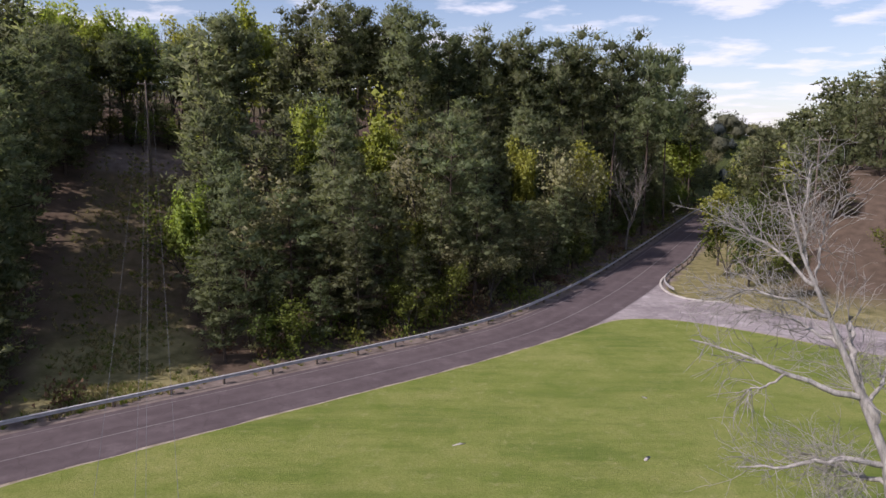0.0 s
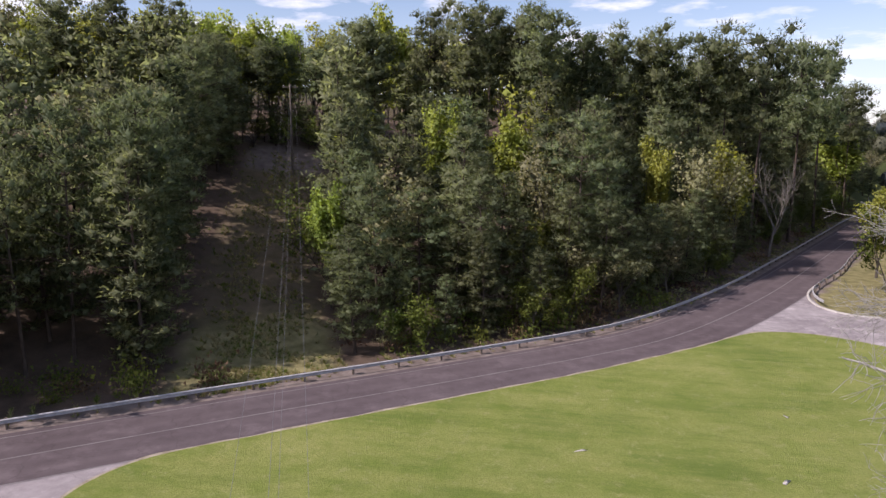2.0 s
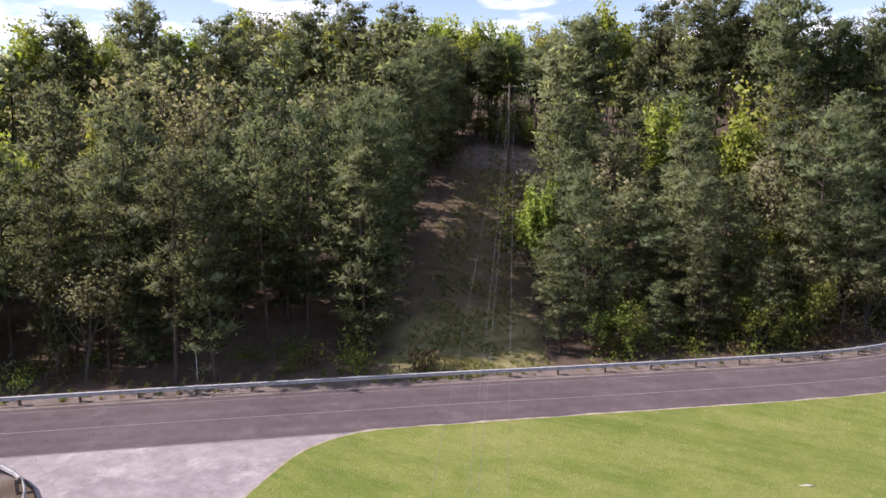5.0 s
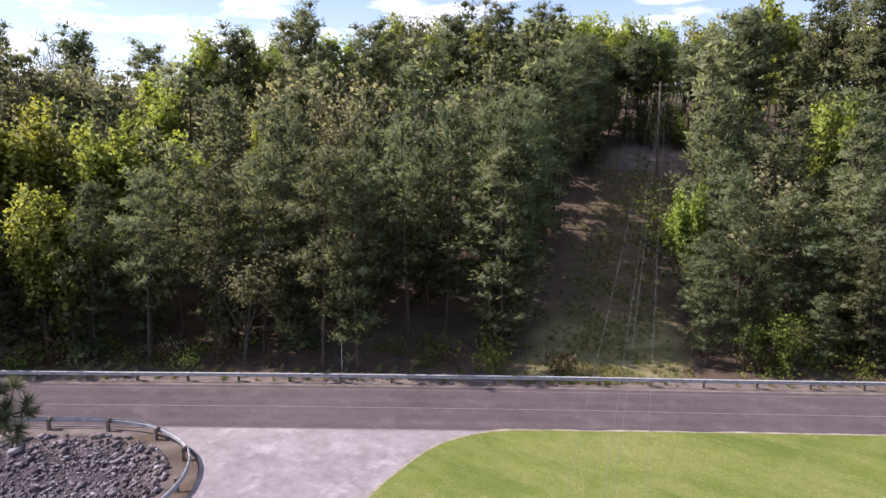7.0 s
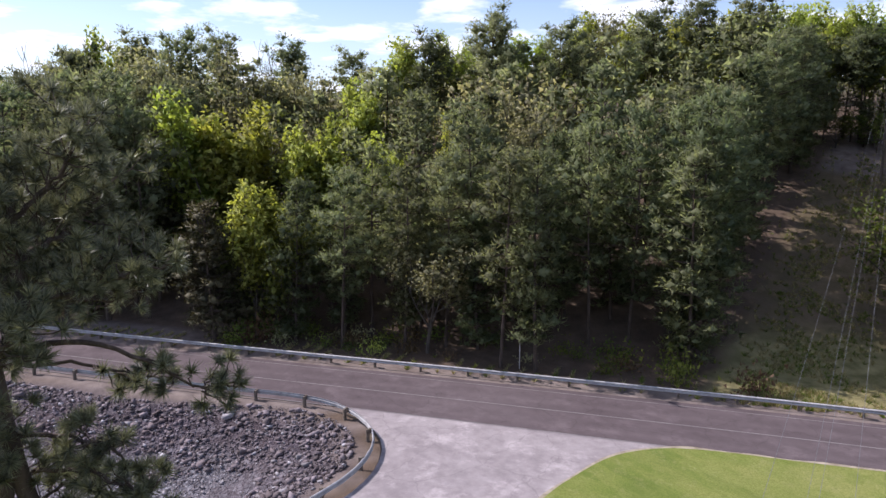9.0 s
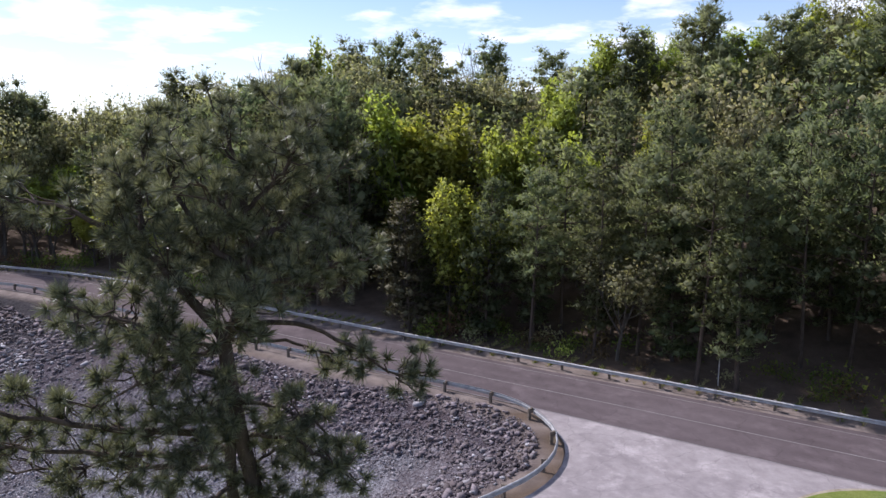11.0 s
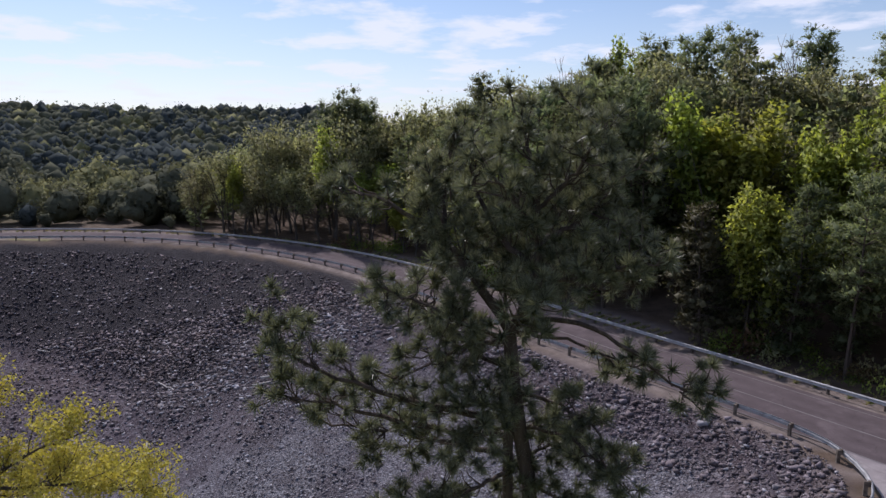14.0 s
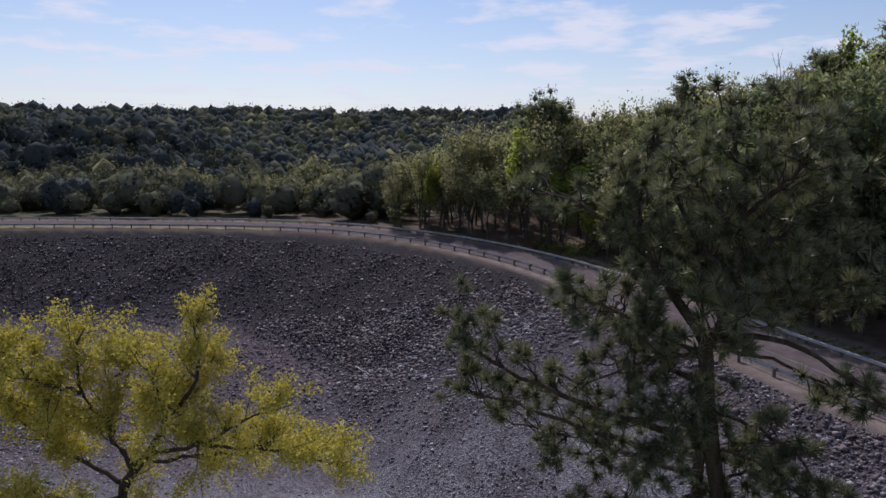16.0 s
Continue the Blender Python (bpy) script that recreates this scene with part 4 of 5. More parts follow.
def wood_edge():
    """Front rows of the wood, each tree a thing of its own."""
    rng = np.random.RandomState(5)
    line = RAIL_OUT
    t = np.gradient(line, axis=0); t /= np.linalg.norm(t, axis=1)[:, None]
    for s0 in (6.0, 9.2, 13.0, 17.2, 22.0):
        i = rng.randint(0, 3)
        while i < len(line):
            s = s0 + rng.uniform(-1.2, 1.6)
            x, y = line[i] + np.array([t[i][1], -t[i][0]]) * s + rng.normal(size=2) * 0.6
            az, r = bearing(x, y), math.hypot(x, y)
            i += max(2, int((3.7 + 0.016 * r + s0 * 0.03) / 1.27 * rng.uniform(0.75, 1.3)))
            ld = abs(line_distance(np.array([x]), np.array([y]), LANE)[0])
            if ld < 7.6 or az > 115 or az < -33 or r > 230:
                continue
            if (s0 < 9.5 and 72 < az < 92) or (s0 < 7 and 35 < az < 50):
                continue
            if any((x - a) ** 2 + (y - b) ** 2 < 4.0 for a, b in taken):
                continue
            u = rng.rand()
            if az > 88:
                kind = "oak" if u < 0.6 else "spring_tree" if u < 0.7 else "pine"
            else:
                kind = "pine" if u < 0.78 else "oak" if u < 0.90 else "young_broadleaf" if u < 0.97 else "spring_tree"
            if az > 52 and s0 > 11 and rng.rand() < 0.35:
                kind = "oak" if rng.rand() < 0.88 else "spring_tree"
            h = {"pine": rng.uniform(11.5, 20.5), "oak": rng.uniform(11, 18), "young_broadleaf": rng.uniform(5, 9), "spring_tree": rng.uniform(9, 16)}[kind]
            if -12 < az < 44 and kind in ("oak", "spring_tree") and (s0 < 11 or rng.rand() < 0.4):
                kind, h = "pine", rng.uniform(12, 19)
            if s0 < 7:
                h *= 0.84
            # lower than the skyline, where single crowns look over
            h = min(h, EYE[2] + r * math.tan(radians(np.interp(az, SKY_AZ, SKY_EL) - ((rng.choice([1.0, 2.0, 3.0, 4.0]) if az < 56 else rng.choice([3.0, 4.0, 5.5, 6.5]) if az < 92 else rng.uniform(1, 3)) if kind == "pine" else rng.uniform(0.2, 1.5)))) - height(x, y))
            if az < 0 and s < 8:                    # the far stretch of road lies mostly in the sun
                h = min(h, 9.5 + 0.8 * s)
            for la, ld_, le, lw in LIME_SPOTS:          # low growth in front of the bright spring trees
                if abs(az - la) < 2.2 * lw + 0.4 and r < ld_ + 2:
                    h = min(h, EYE[2] + r * math.tan(radians(le - (7.6 if lw > 0.85 else 4.6))) - height(x, y))
            if h < 4:
                continue
            plant_kind(kind, x, y, h, rng, s0 > 11 or r > 110)


wood_edge()


def low_edge():
    """Low-branched young pines and shrubby trees that close the wood's foot along the far stretch of road."""
    rng = np.random.RandomState(15)
    t = np.gradient(RAIL_OUT, axis=0); t /= np.linalg.norm(t, axis=1)[:, None]
    for row_s in (4.2, 7.2):
        i = 60
        while i < len(RAIL_OUT) - 110:
            x, y = RAIL_OUT[i] + np.array([t[i][1], -t[i][0]]) * (row_s + rng.uniform(-0.7, 0.7))
            az = bearing(x, y)
            i += rng.randint(2, 4) if row_s < 5 else rng.randint(3, 5)
            near_lane = abs(line_distance(np.array([x]), np.array([y]), LANE)[0]) < 8.6
            if az > 18.5 or az < -20 or near_lane or any((x - a) ** 2 + (y - b) ** 2 < 1.7 for a, b in taken):
                continue
            u = rng.rand()
            if u < 0.66:
                low_pine = plant("pine", PINES[(0, 2, 6)[rng.randint(3)]], (x, y, height(x, y) - 0.3), rng.uniform(0, 6.28), 1.0, "young pine branched down to the ground", "tree", "trees at the wood's edge")
                k = rng.uniform(6.5, 10.5) / 18.0
                low_pine.scale = (k * 1.15, k * 1.15, k)
            else:
                plant_kind("young_broadleaf" if u < 0.92 else "oak", x, y, rng.uniform(4.0, 7.5), rng)


low_edge()

# low brush along the wood's edge
BRUSH = []
for i in range(6):
    rng_ = np.random.RandomState(300 + i)
    c_ = rng_.normal(size=(170, 3)) * np.array([0.75, 0.75, 0.42]) + np.array([0, 0, 0.6])
    c_[:, 2] = np.abs(c_[:, 2])
    BRUSH.append(mesh_of("brush", *leaves(c_, 0.14, rng_), (M_GREEN, M_DEAD, M_GREEN, M_DEAD, M_OLIVE, M_SPRING)[i]))


def brush():
    rng = np.random.RandomState(77)
    t = np.gradient(RAIL_OUT, axis=0); t /= np.linalg.norm(t, axis=1)[:, None]
    n = 0
    for k in range(420):
        i = rng.randint(40, len(RAIL_OUT) - 110)
        s = rng.uniform(2.2, 9.0)
        x, y = RAIL_OUT[i] + np.array([t[i][1], -t[i][0]]) * s
        az = bearing(x, y)
        ld = abs(line_distance(np.array([x]), np.array([y]), LANE)[0])
        if (ld < 7.0 and s > 2.5) or az > 104 or (74 < az < 98 and rng.rand() < 0.7) or n >= 240:
            continue
        b = new("bush", BRUSH[rng.choice(6, p=[0.32, 0.2, 0.2, 0.12, 0.12, 0.04])])
        sc = rng.uniform(0.5, 1.25)
        b.location, b.rotation_euler, b.scale = (x, y, height(x, y) - 0.06), (0, 0, rng.uniform(0, 6.28)), (sc, sc, sc * rng.uniform(0.7, 1.5))
        tagged(b, "low tangled brush at the wood's edge", "bush", "bushes along the wood's edge")
        n += 1


brush()


def tufts():
    """Dry and green grass tufts on the verge and the lower part of the cleared strip."""
    rng = np.random.RandomState(61)
    t = np.gradient(RAIL_OUT, axis=0); t /= np.linalg.norm(t, axis=1)[:, None]
    i = rng.randint(40, len(RAIL_OUT) - 60, 5200)
    s = rng.uniform(0.4, 4.0, len(i))
    verge = RAIL_OUT[i] + np.stack([t[i][:, 1], -t[i][:, 0]], 1) * s[:, None]
    mid = curve_points(LANE, 0.05)
    k = (rng.rand(4200) ** 1.5 * (len(mid) - 1)).astype(int)
    strip_ = mid[k] + rng.normal(size=(len(k), 2)) * np.array([2.9, 1.0])
    p = np.vstack([verge, strip_])
    p = p[(line_distance(p[:, 0], p[:, 1], OUT_C) > 0.35) & (waves(p[:, 0], p[:, 1], 7, 41) > -0.35)]
    z = land(p[:, 0], p[:, 1])[0]
    c = np.c_[p, z - 0.05]
    v, f = blades(c, 9, 0.42, 0.035, rng, 1.1)
    ob = new("grass", mesh_of("grass", v, f, [M_DRYGRASS, M_GREEN], mat_index=np.repeat((rng.rand(len(c)) < 0.35).astype(int), 9)))
    tagged(ob, "tufts of dry and green grass on the verge", "grass", "", "stuff")


tufts()


def tree_cloud(name, spots, kinds, label, mats):
    """Many trees too far back to tell apart, as one mesh. kinds: simple tree shapes."""
    V, F, I, NM, TN, n = [], [], [], [], [], 0
    rng = np.random.RandomState(3)
    for (x, y, z, sc, turn), (v, f, mi, nm) in zip(spots, kinds):
        R = np.array([[math.cos(turn), -math.sin(turn), 0], [math.sin(turn), math.cos(turn), 0], [0, 0, 1]])
        V.append(v @ R.T * sc + (x, y, z)); F.append(f + n); I.append(mi); n += len(v)
        TN.append(np.full(len(v), rng.uniform(-0.34, 0.22), np.float32))
        if nm is not None:
            NM.append(nm @ R.T)
    ob = new(name, mesh_of(name, np.vstack(V), np.vstack(F), mats, mat_index=np.concatenate(I), normals=np.vstack(NM) if NM else None, smooth=not NM))
    ob.data.attributes.new("tone", "FLOAT", "POINT").data.foreach_set("value", np.concatenate(TN))
    return tagged(ob, label, "woodland", "", "stuff")


CLOUD_MATS = [M_BARK, M_PINE, M_SPRING, M_OLIVE, M_BARK_DULL]


def simple(wood, fol, m_wood, m_leaf):
    wv, wf = np.vstack(wood.v), np.vstack(wood.f)
    wf = np.vstack([wf[:, [0, 1, 2]], wf[:, [0, 2, 3]]])
    fv, ff, fn = fol
    wn = unit(wv * np.array([1, 1, 0]) + 1e-4)
    return np.vstack([wv, fv]), np.vstack([wf, ff + len(wv)]), np.concatenate([np.full(len(wf), m_wood), np.full(len(ff), m_leaf)]), np.vstack([wn, fn])


BACK_PINE = [simple(*pine_meshes(80 + i, 19.0, 0.36, 3.8, 2.4, 13, 0.8, 0.20, 1.35, False, pad=1.1), 0, 1) for i in range(5)]
BACK_LOW = [simple(*pine_meshes(85 + i, 17.0, 0.08, 3.6, 1.8, 11, 0.8, 0.22, 1.5, False, pad=1.1), 0, 1) for i in range(2)]
BACK_OAK = [simple(*broadleaf_meshes(90 + i, 16.0, 0.30, 13, 0.6, 2, 0.12, 0.4, 1.1), 4, 3) for i in range(3)]
BACK_LIME = [simple(*broadleaf_meshes(95 + i, 16.0, 0.30, 13, 0.5, 2, 0.15, 0.5, 1.1), 4, 2) for i in range(2)]


def back_wood():
    rng = np.random.RandomState(9)
    g = np.arange(-230, 260, 5.7)
    X, Y = np.meshgrid(g, g)
    X, Y = (X + rng.uniform(-2, 2, X.shape)).ravel(), (Y + rng.uniform(-2, 2, Y.shape)).ravel()
    s = line_distance(X, Y, OUT_C)
    az, r = bearing(X, Y), np.hypot(X, Y)
    lane = np.abs(line_distance(X, Y, LANE))
    deep = np.where(az < -12, 70, np.where((az > 8) & (az < 36), 118, np.where(az > 46, 90, 80)))
    keep = (s > 24.5) & (s < deep) & (az > -32) & (az < 114) & (r < 240) & (lane > 8.0)
    right = (s < -10) & (az < -23) & (az > -42) & (r > 130) & (r < 215)
    keep |= right & (rng.rand(len(X)) < 0.8)
    keep &= rng.rand(len(X)) < np.where(az > 78, 0.95, np.where(az > 46, 0.8, np.where(s > 50, 0.5, 0.55)))
    X, Y, az, s = X[keep], Y[keep], az[keep], s[keep]
    Z = land(X, Y)[0]
    spots, kinds = [], []
    for x, y, z, a, d in zip(X, Y, Z, az, s):
        u = rng.rand()
        p_oak = 0.85 if a > 88 else (0.92 if d > 36 else 0.6) if a > 46 else 0.85 if d > 58 and a > 4 else 0.25
        k = BACK_OAK[rng.randint(3)] if u < p_oak * (0.75 if a > 46 else 0.4) else BACK_LIME[rng.randint(2)] if u < p_oak else BACK_LOW[rng.randint(2)] if rng.rand() < (0.5 if d > 55 else 0.25) else BACK_PINE[rng.randint(5)]
        sc = rng.uniform(0.75, 1.08)
        tall = EYE[2] + math.hypot(x, y) * math.tan(radians(np.interp(a, SKY_AZ, SKY_EL) - rng.uniform(0.3, 1.6))) - z
        sc = min(sc, max(0.3, tall / 17.5))
        spots.append((x, y, z - 0.2, sc, rng.uniform(0, 6.28))); kinds.append(k)
    tree_cloud("hill_wood", spots, kinds, "mixed pine and oak wood covering the hillside", CLOUD_MATS)


back_wood()


def crown_blob(seed, cuts, n, tall, spray):
    """A far crown: an uneven rounded body of several lobes under a coat of leaf sprays."""
    rng = np.random.RandomState(seed)
    lobes = unit(rng.normal(size=(7, 3)) + np.array([0, 0, 0.4]))

    def swell(d):
        return 0.74 + 0.36 * np.clip((d @ lobes.T).max(1), 0, 1)[:, None] ** 3
    bm = bmesh.new()
    bmesh.ops.create_icosphere(bm, subdivisions=cuts, radius=1.0)
    bm.verts.index_update()
    v = unit(np.array([p.co[:] for p in bm.verts]))
    f = np.array([[q.index for q in t.verts] for t in bm.faces])
    bm.free()
    vn = unit(v + rng.normal(size=v.shape) * 0.25)
    v = v * swell(v) * rng.uniform(0.58, 0.98, (len(v), 1))
    v[:, 2] = v[:, 2] * tall + 0.3
    d = unit(rng.normal(size=(n, 3)))
    d[:, 2] = np.abs(d[:, 2]) * 1.15 - 0.35
    d = unit(d)
    c = d * swell(d) * rng.uniform(0.8, 1.08, (n, 1)) * np.array([1, 1, tall]) + np.array([0, 0, 0.3])
    w = (c[:, None] + rng.normal(size=(n, 3, 3)) * spray).reshape(-1, 3)
    nm = unit(np.repeat(d[:, None], 3, 1) + np.array([0, 0, 0.25]) + rng.normal(size=(n, 1, 3)) * 0.3).reshape(-1, 3)
    return np.vstack([v, w]), np.vstack([f, np.arange(len(w)).reshape(-1, 3) + len(v)]), np.vstack([vn, nm])


def far_wood():
    rng = np.random.RandomState(17)
    spots, kinds, stores = [], [], [[], [], []]
    for i in range(10):
        tall = (1.15, 0.9, 1.05, 0.85, 1.25)[i % 5]
        for store, cuts, n, spray in zip(stores, (2, 1, 1), (360, 84, 12), (0.065, 0.095, 0.10)):
            v, f, nm = crown_blob(200 + i, cuts, n, tall, spray)
            store.append((v, f, np.full(len(f), (0, 1, 0, 2, 0, 1, 0, 1, 0, 0)[i]), nm))
    r = 128.0
    while r < 1650:
        gap = 6.0 + np.clip(r - 170, 0, 2000) * 0.0056
        for lo, hi, mind in ((101, 146, 125), (-36, -18, 232)):
            if r < mind or (lo < 0 and r > 400):
                continue
            for a in np.arange(lo, hi, math.degrees(gap / r)):
                az = a + rng.uniform(-0.5, 0.5) * math.degrees(gap / r)
                q = r + rng.uniform(-0.5, 0.5) * gap
                x, y = -math.sin(radians(az)) * q, math.cos(radians(az)) * q
                spots.append((x, y, 0, gap * (0.7 if lo < 0 else 1.0) * np.clip(0.60 * np.exp(rng.normal() * 0.38), 0.28, 1.25), rng.uniform(0, 6.28)))
        r += gap
    P = np.array(spots)
    rail = line_distance(P[:, 0], P[:, 1], OUT_C)
    az0, r0 = bearing(P[:, 0], P[:, 1]), np.hypot(P[:, 0], P[:, 1])
    P = P[(rail > 7.5) & ((az0 < 0) | (az0 > 113) | (r0 > 215))]
    rail = line_distance(P[:, 0], P[:, 1], OUT_C)
    P[:, 3] *= np.interp(rail, [7, 25], [0.75, 1.0])
    P[:, 2] = land(P[:, 0], P[:, 1])[0] + P[:, 3] * 0.55
    far_az, far_r = bearing(P[:, 0], P[:, 1]), np.hypot(P[:, 0], P[:, 1])
    valley = sstep(520, 360, far_r) * sstep(132, 123, far_az) * 0.95 - sstep(380, 460, far_r) * sstep(124, 132, far_az) * 0.45 - sstep(480, 600, far_r) * sstep(900, 760, far_r) * 0.4 + sstep(900, 1100, far_r) * 0.1 - (far_az < 0) * 1.2
    patch = waves(P[:, 0], P[:, 1], 150, 21) * 0.8 + valley
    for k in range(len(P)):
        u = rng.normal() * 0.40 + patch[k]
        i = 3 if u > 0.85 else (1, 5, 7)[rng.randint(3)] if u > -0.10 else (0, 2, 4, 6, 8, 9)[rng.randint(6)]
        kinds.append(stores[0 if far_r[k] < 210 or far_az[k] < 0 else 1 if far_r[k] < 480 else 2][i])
    tree_cloud("distant_wood", [tuple(p) for p in P], kinds, "distant wooded hills of mixed pine and oak", [M_HAZED_PINE, M_HAZED_OAK, M_FAR_LIME])


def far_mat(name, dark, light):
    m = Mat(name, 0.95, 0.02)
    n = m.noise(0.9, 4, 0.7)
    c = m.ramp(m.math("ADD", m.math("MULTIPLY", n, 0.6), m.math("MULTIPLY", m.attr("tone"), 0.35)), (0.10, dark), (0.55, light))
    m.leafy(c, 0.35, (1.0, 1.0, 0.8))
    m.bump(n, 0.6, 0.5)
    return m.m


# distance haze put into the base colours: pines bluish, oaks greyed
M_HAZED_PINE = far_mat("hazed_pine_crowns", (0.056, 0.070, 0.072), (0.130, 0.147, 0.140))
M_HAZED_OAK = far_mat("hazed_oak_crowns", (0.11, 0.116, 0.082), (0.215, 0.215, 0.145))
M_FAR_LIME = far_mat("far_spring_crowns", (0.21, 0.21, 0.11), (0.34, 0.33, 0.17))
far_wood()

# ---- rocks ----


def rock_shape(rng, n=10):
    if n > 6:
        v = np.array([(a, b, c) for a in (-1, 1) for b in (-1, 1) for c in (-1, 1)], float) * rng.uniform(0.2, 1.0, (8, 3)) * np.array([1.1, 0.7, 0.45])
        v = v[rng.permutation(8)[:7]]
    else:
        v = unit(rng.normal(size=(n, 3))) * np.array([1.1, 0.8, 0.5])
    bm = bmesh.new()
    for p in v:
        bm.verts.new(p)
    res = bmesh.ops.convex_hull(bm, input=bm.verts)
    bmesh.ops.delete(bm, geom=[g for g in res["geom_interior"] if isinstance(g, bmesh.types.BMVert)], context="VERTS")
    bm.verts.ensure_lookup_table()
    bm.verts.index_update()
    out = np.array([p.co[:] for p in bm.verts]), np.array([[q.index for q in f.verts] for f in bm.faces if len(f.verts) == 3])
    bm.free()
    return out


def riprap():
    rng = np.random.RandomState(23)
    shapes = [rock_shape(rng, 11) for _ in range(14)]
    pebbles = [rock_shape(rng, 5) for _ in range(14)]
    V, F, I, n = [], [], [], 0
    big = []
    x = np.concatenate([rng.uniform(-125, -15, 78000), rng.uniform(-62, -28, 86000), rng.uniform(-88, -30, 46000)])
    y = np.concatenate([rng.uniform(-130, 20, 78000), rng.uniform(-22, 19, 86000), rng.uniform(-62, -10, 46000)])
    ok = inside(x, y, RIM_C)
    x, y = x[ok], y[ok]
    d = np.abs(line_distance(x, y, RIM_C)); az, r = bearing(x, y), np.hypot(x, y)
    rough = waves(x, y, 22, 31)
    ok = (d > 1.5 + np.clip((r - 60) * 0.06, 0, 3.2) + 0.8 * rough) & (az < 150) & (r > 31) & (rng.rand(len(x)) < np.where(d < 27, 0.9, 0.5 + 0.2 * (rough > 0.2)))
    x, y, d, r, rough = x[ok], y[ok], d[ok], r[ok], rough[ok]
    z = land(x, y)[0]
    band = (d < 6.8 + 1.5 * waves(x, y, 9, 33)) * (r < 76)
    far = sstep(56, 92, r)
    size = np.exp(rng.normal(size=len(x)) * 0.5) * (0.052 + far * (0.082 + 0.07 * (d < 30))) * (1 + 1.2 * band * (rng.rand(len(x)) < 0.35))
    size = np.clip(size, 0.03, 0.46)
    fresh = ~(band & (rng.rand(len(x)) < 0.85)) & (rng.rand(len(x)) < 0.10 + 0.8 * sstep(95, 55, r))
    for k in range(len(x)):
        sv, sf = (shapes if size[k] > 0.14 and r[k] < 80 else pebbles)[rng.randint(14)]
        a, t = rng.uniform(0, 6.28), rng.uniform(-0.8, 0.8)
        c, s_, ct, st = math.cos(a), math.sin(a), math.cos(t), math.sin(t)
        R = np.array([[c, -s_, 0], [s_, c, 0], [0, 0, 1]]) @ np.array([[1, 0, 0], [0, ct, -st], [0, st, ct]])
        if r[k] < 62 and size[k] > 0.14 and len(big) < 290:
            big.append((k, R)); continue
        V.append(sv @ R.T * size[k] + (x[k], y[k], z[k] + size[k] * 0.2)); F.append(sf + n); n += len(sv)
        I.append(np.full(len(sf), int(fresh[k])))
    rip = thing("riprap", (0, 0, 0), "grey broken riprap stones covering the basin's slopes", "rocks", kind="structure")
    ob = part("stones", mesh_of("stones", np.vstack(V), np.vstack(F), [M_ROCK, M_ROCK_PALE], mat_index=np.concatenate(I)), rip)
    ob["kind"] = "stuff"
    meshes = [mesh_of("stone", sv, sf, M_ROCK) for sv, sf in shapes]
    for k, R in big:
        o = part("stone", meshes[k % 14], rip)
        o.matrix_basis = Matrix.Translation((x[k], y[k], z[k] + size[k] * 0.2)) @ Matrix(R.tolist()).to_4x4() @ Matrix.Scale(size[k], 4)



riprap()

# ---- trees close to the viewpoint ----


def frame_of(az, dist):
    """Maps (right, up, away) in metres, seen from the viewpoint along a bearing, to the world, with the tree's foot as origin."""
    a = radians(az)
    fwd, rgt = np.array([-math.sin(a), math.cos(a), 0]), np.array([math.cos(a), math.sin(a), 0])
    return lambda r, z, d=0.0: fwd * (dist + d) + rgt * r + np.array([0, 0, z])


def smooth_limb(points, n):
    return curve_points(points, max(0.12, np.linalg.norm(np.diff(np.array(points), axis=0), axis=1).sum() / n))


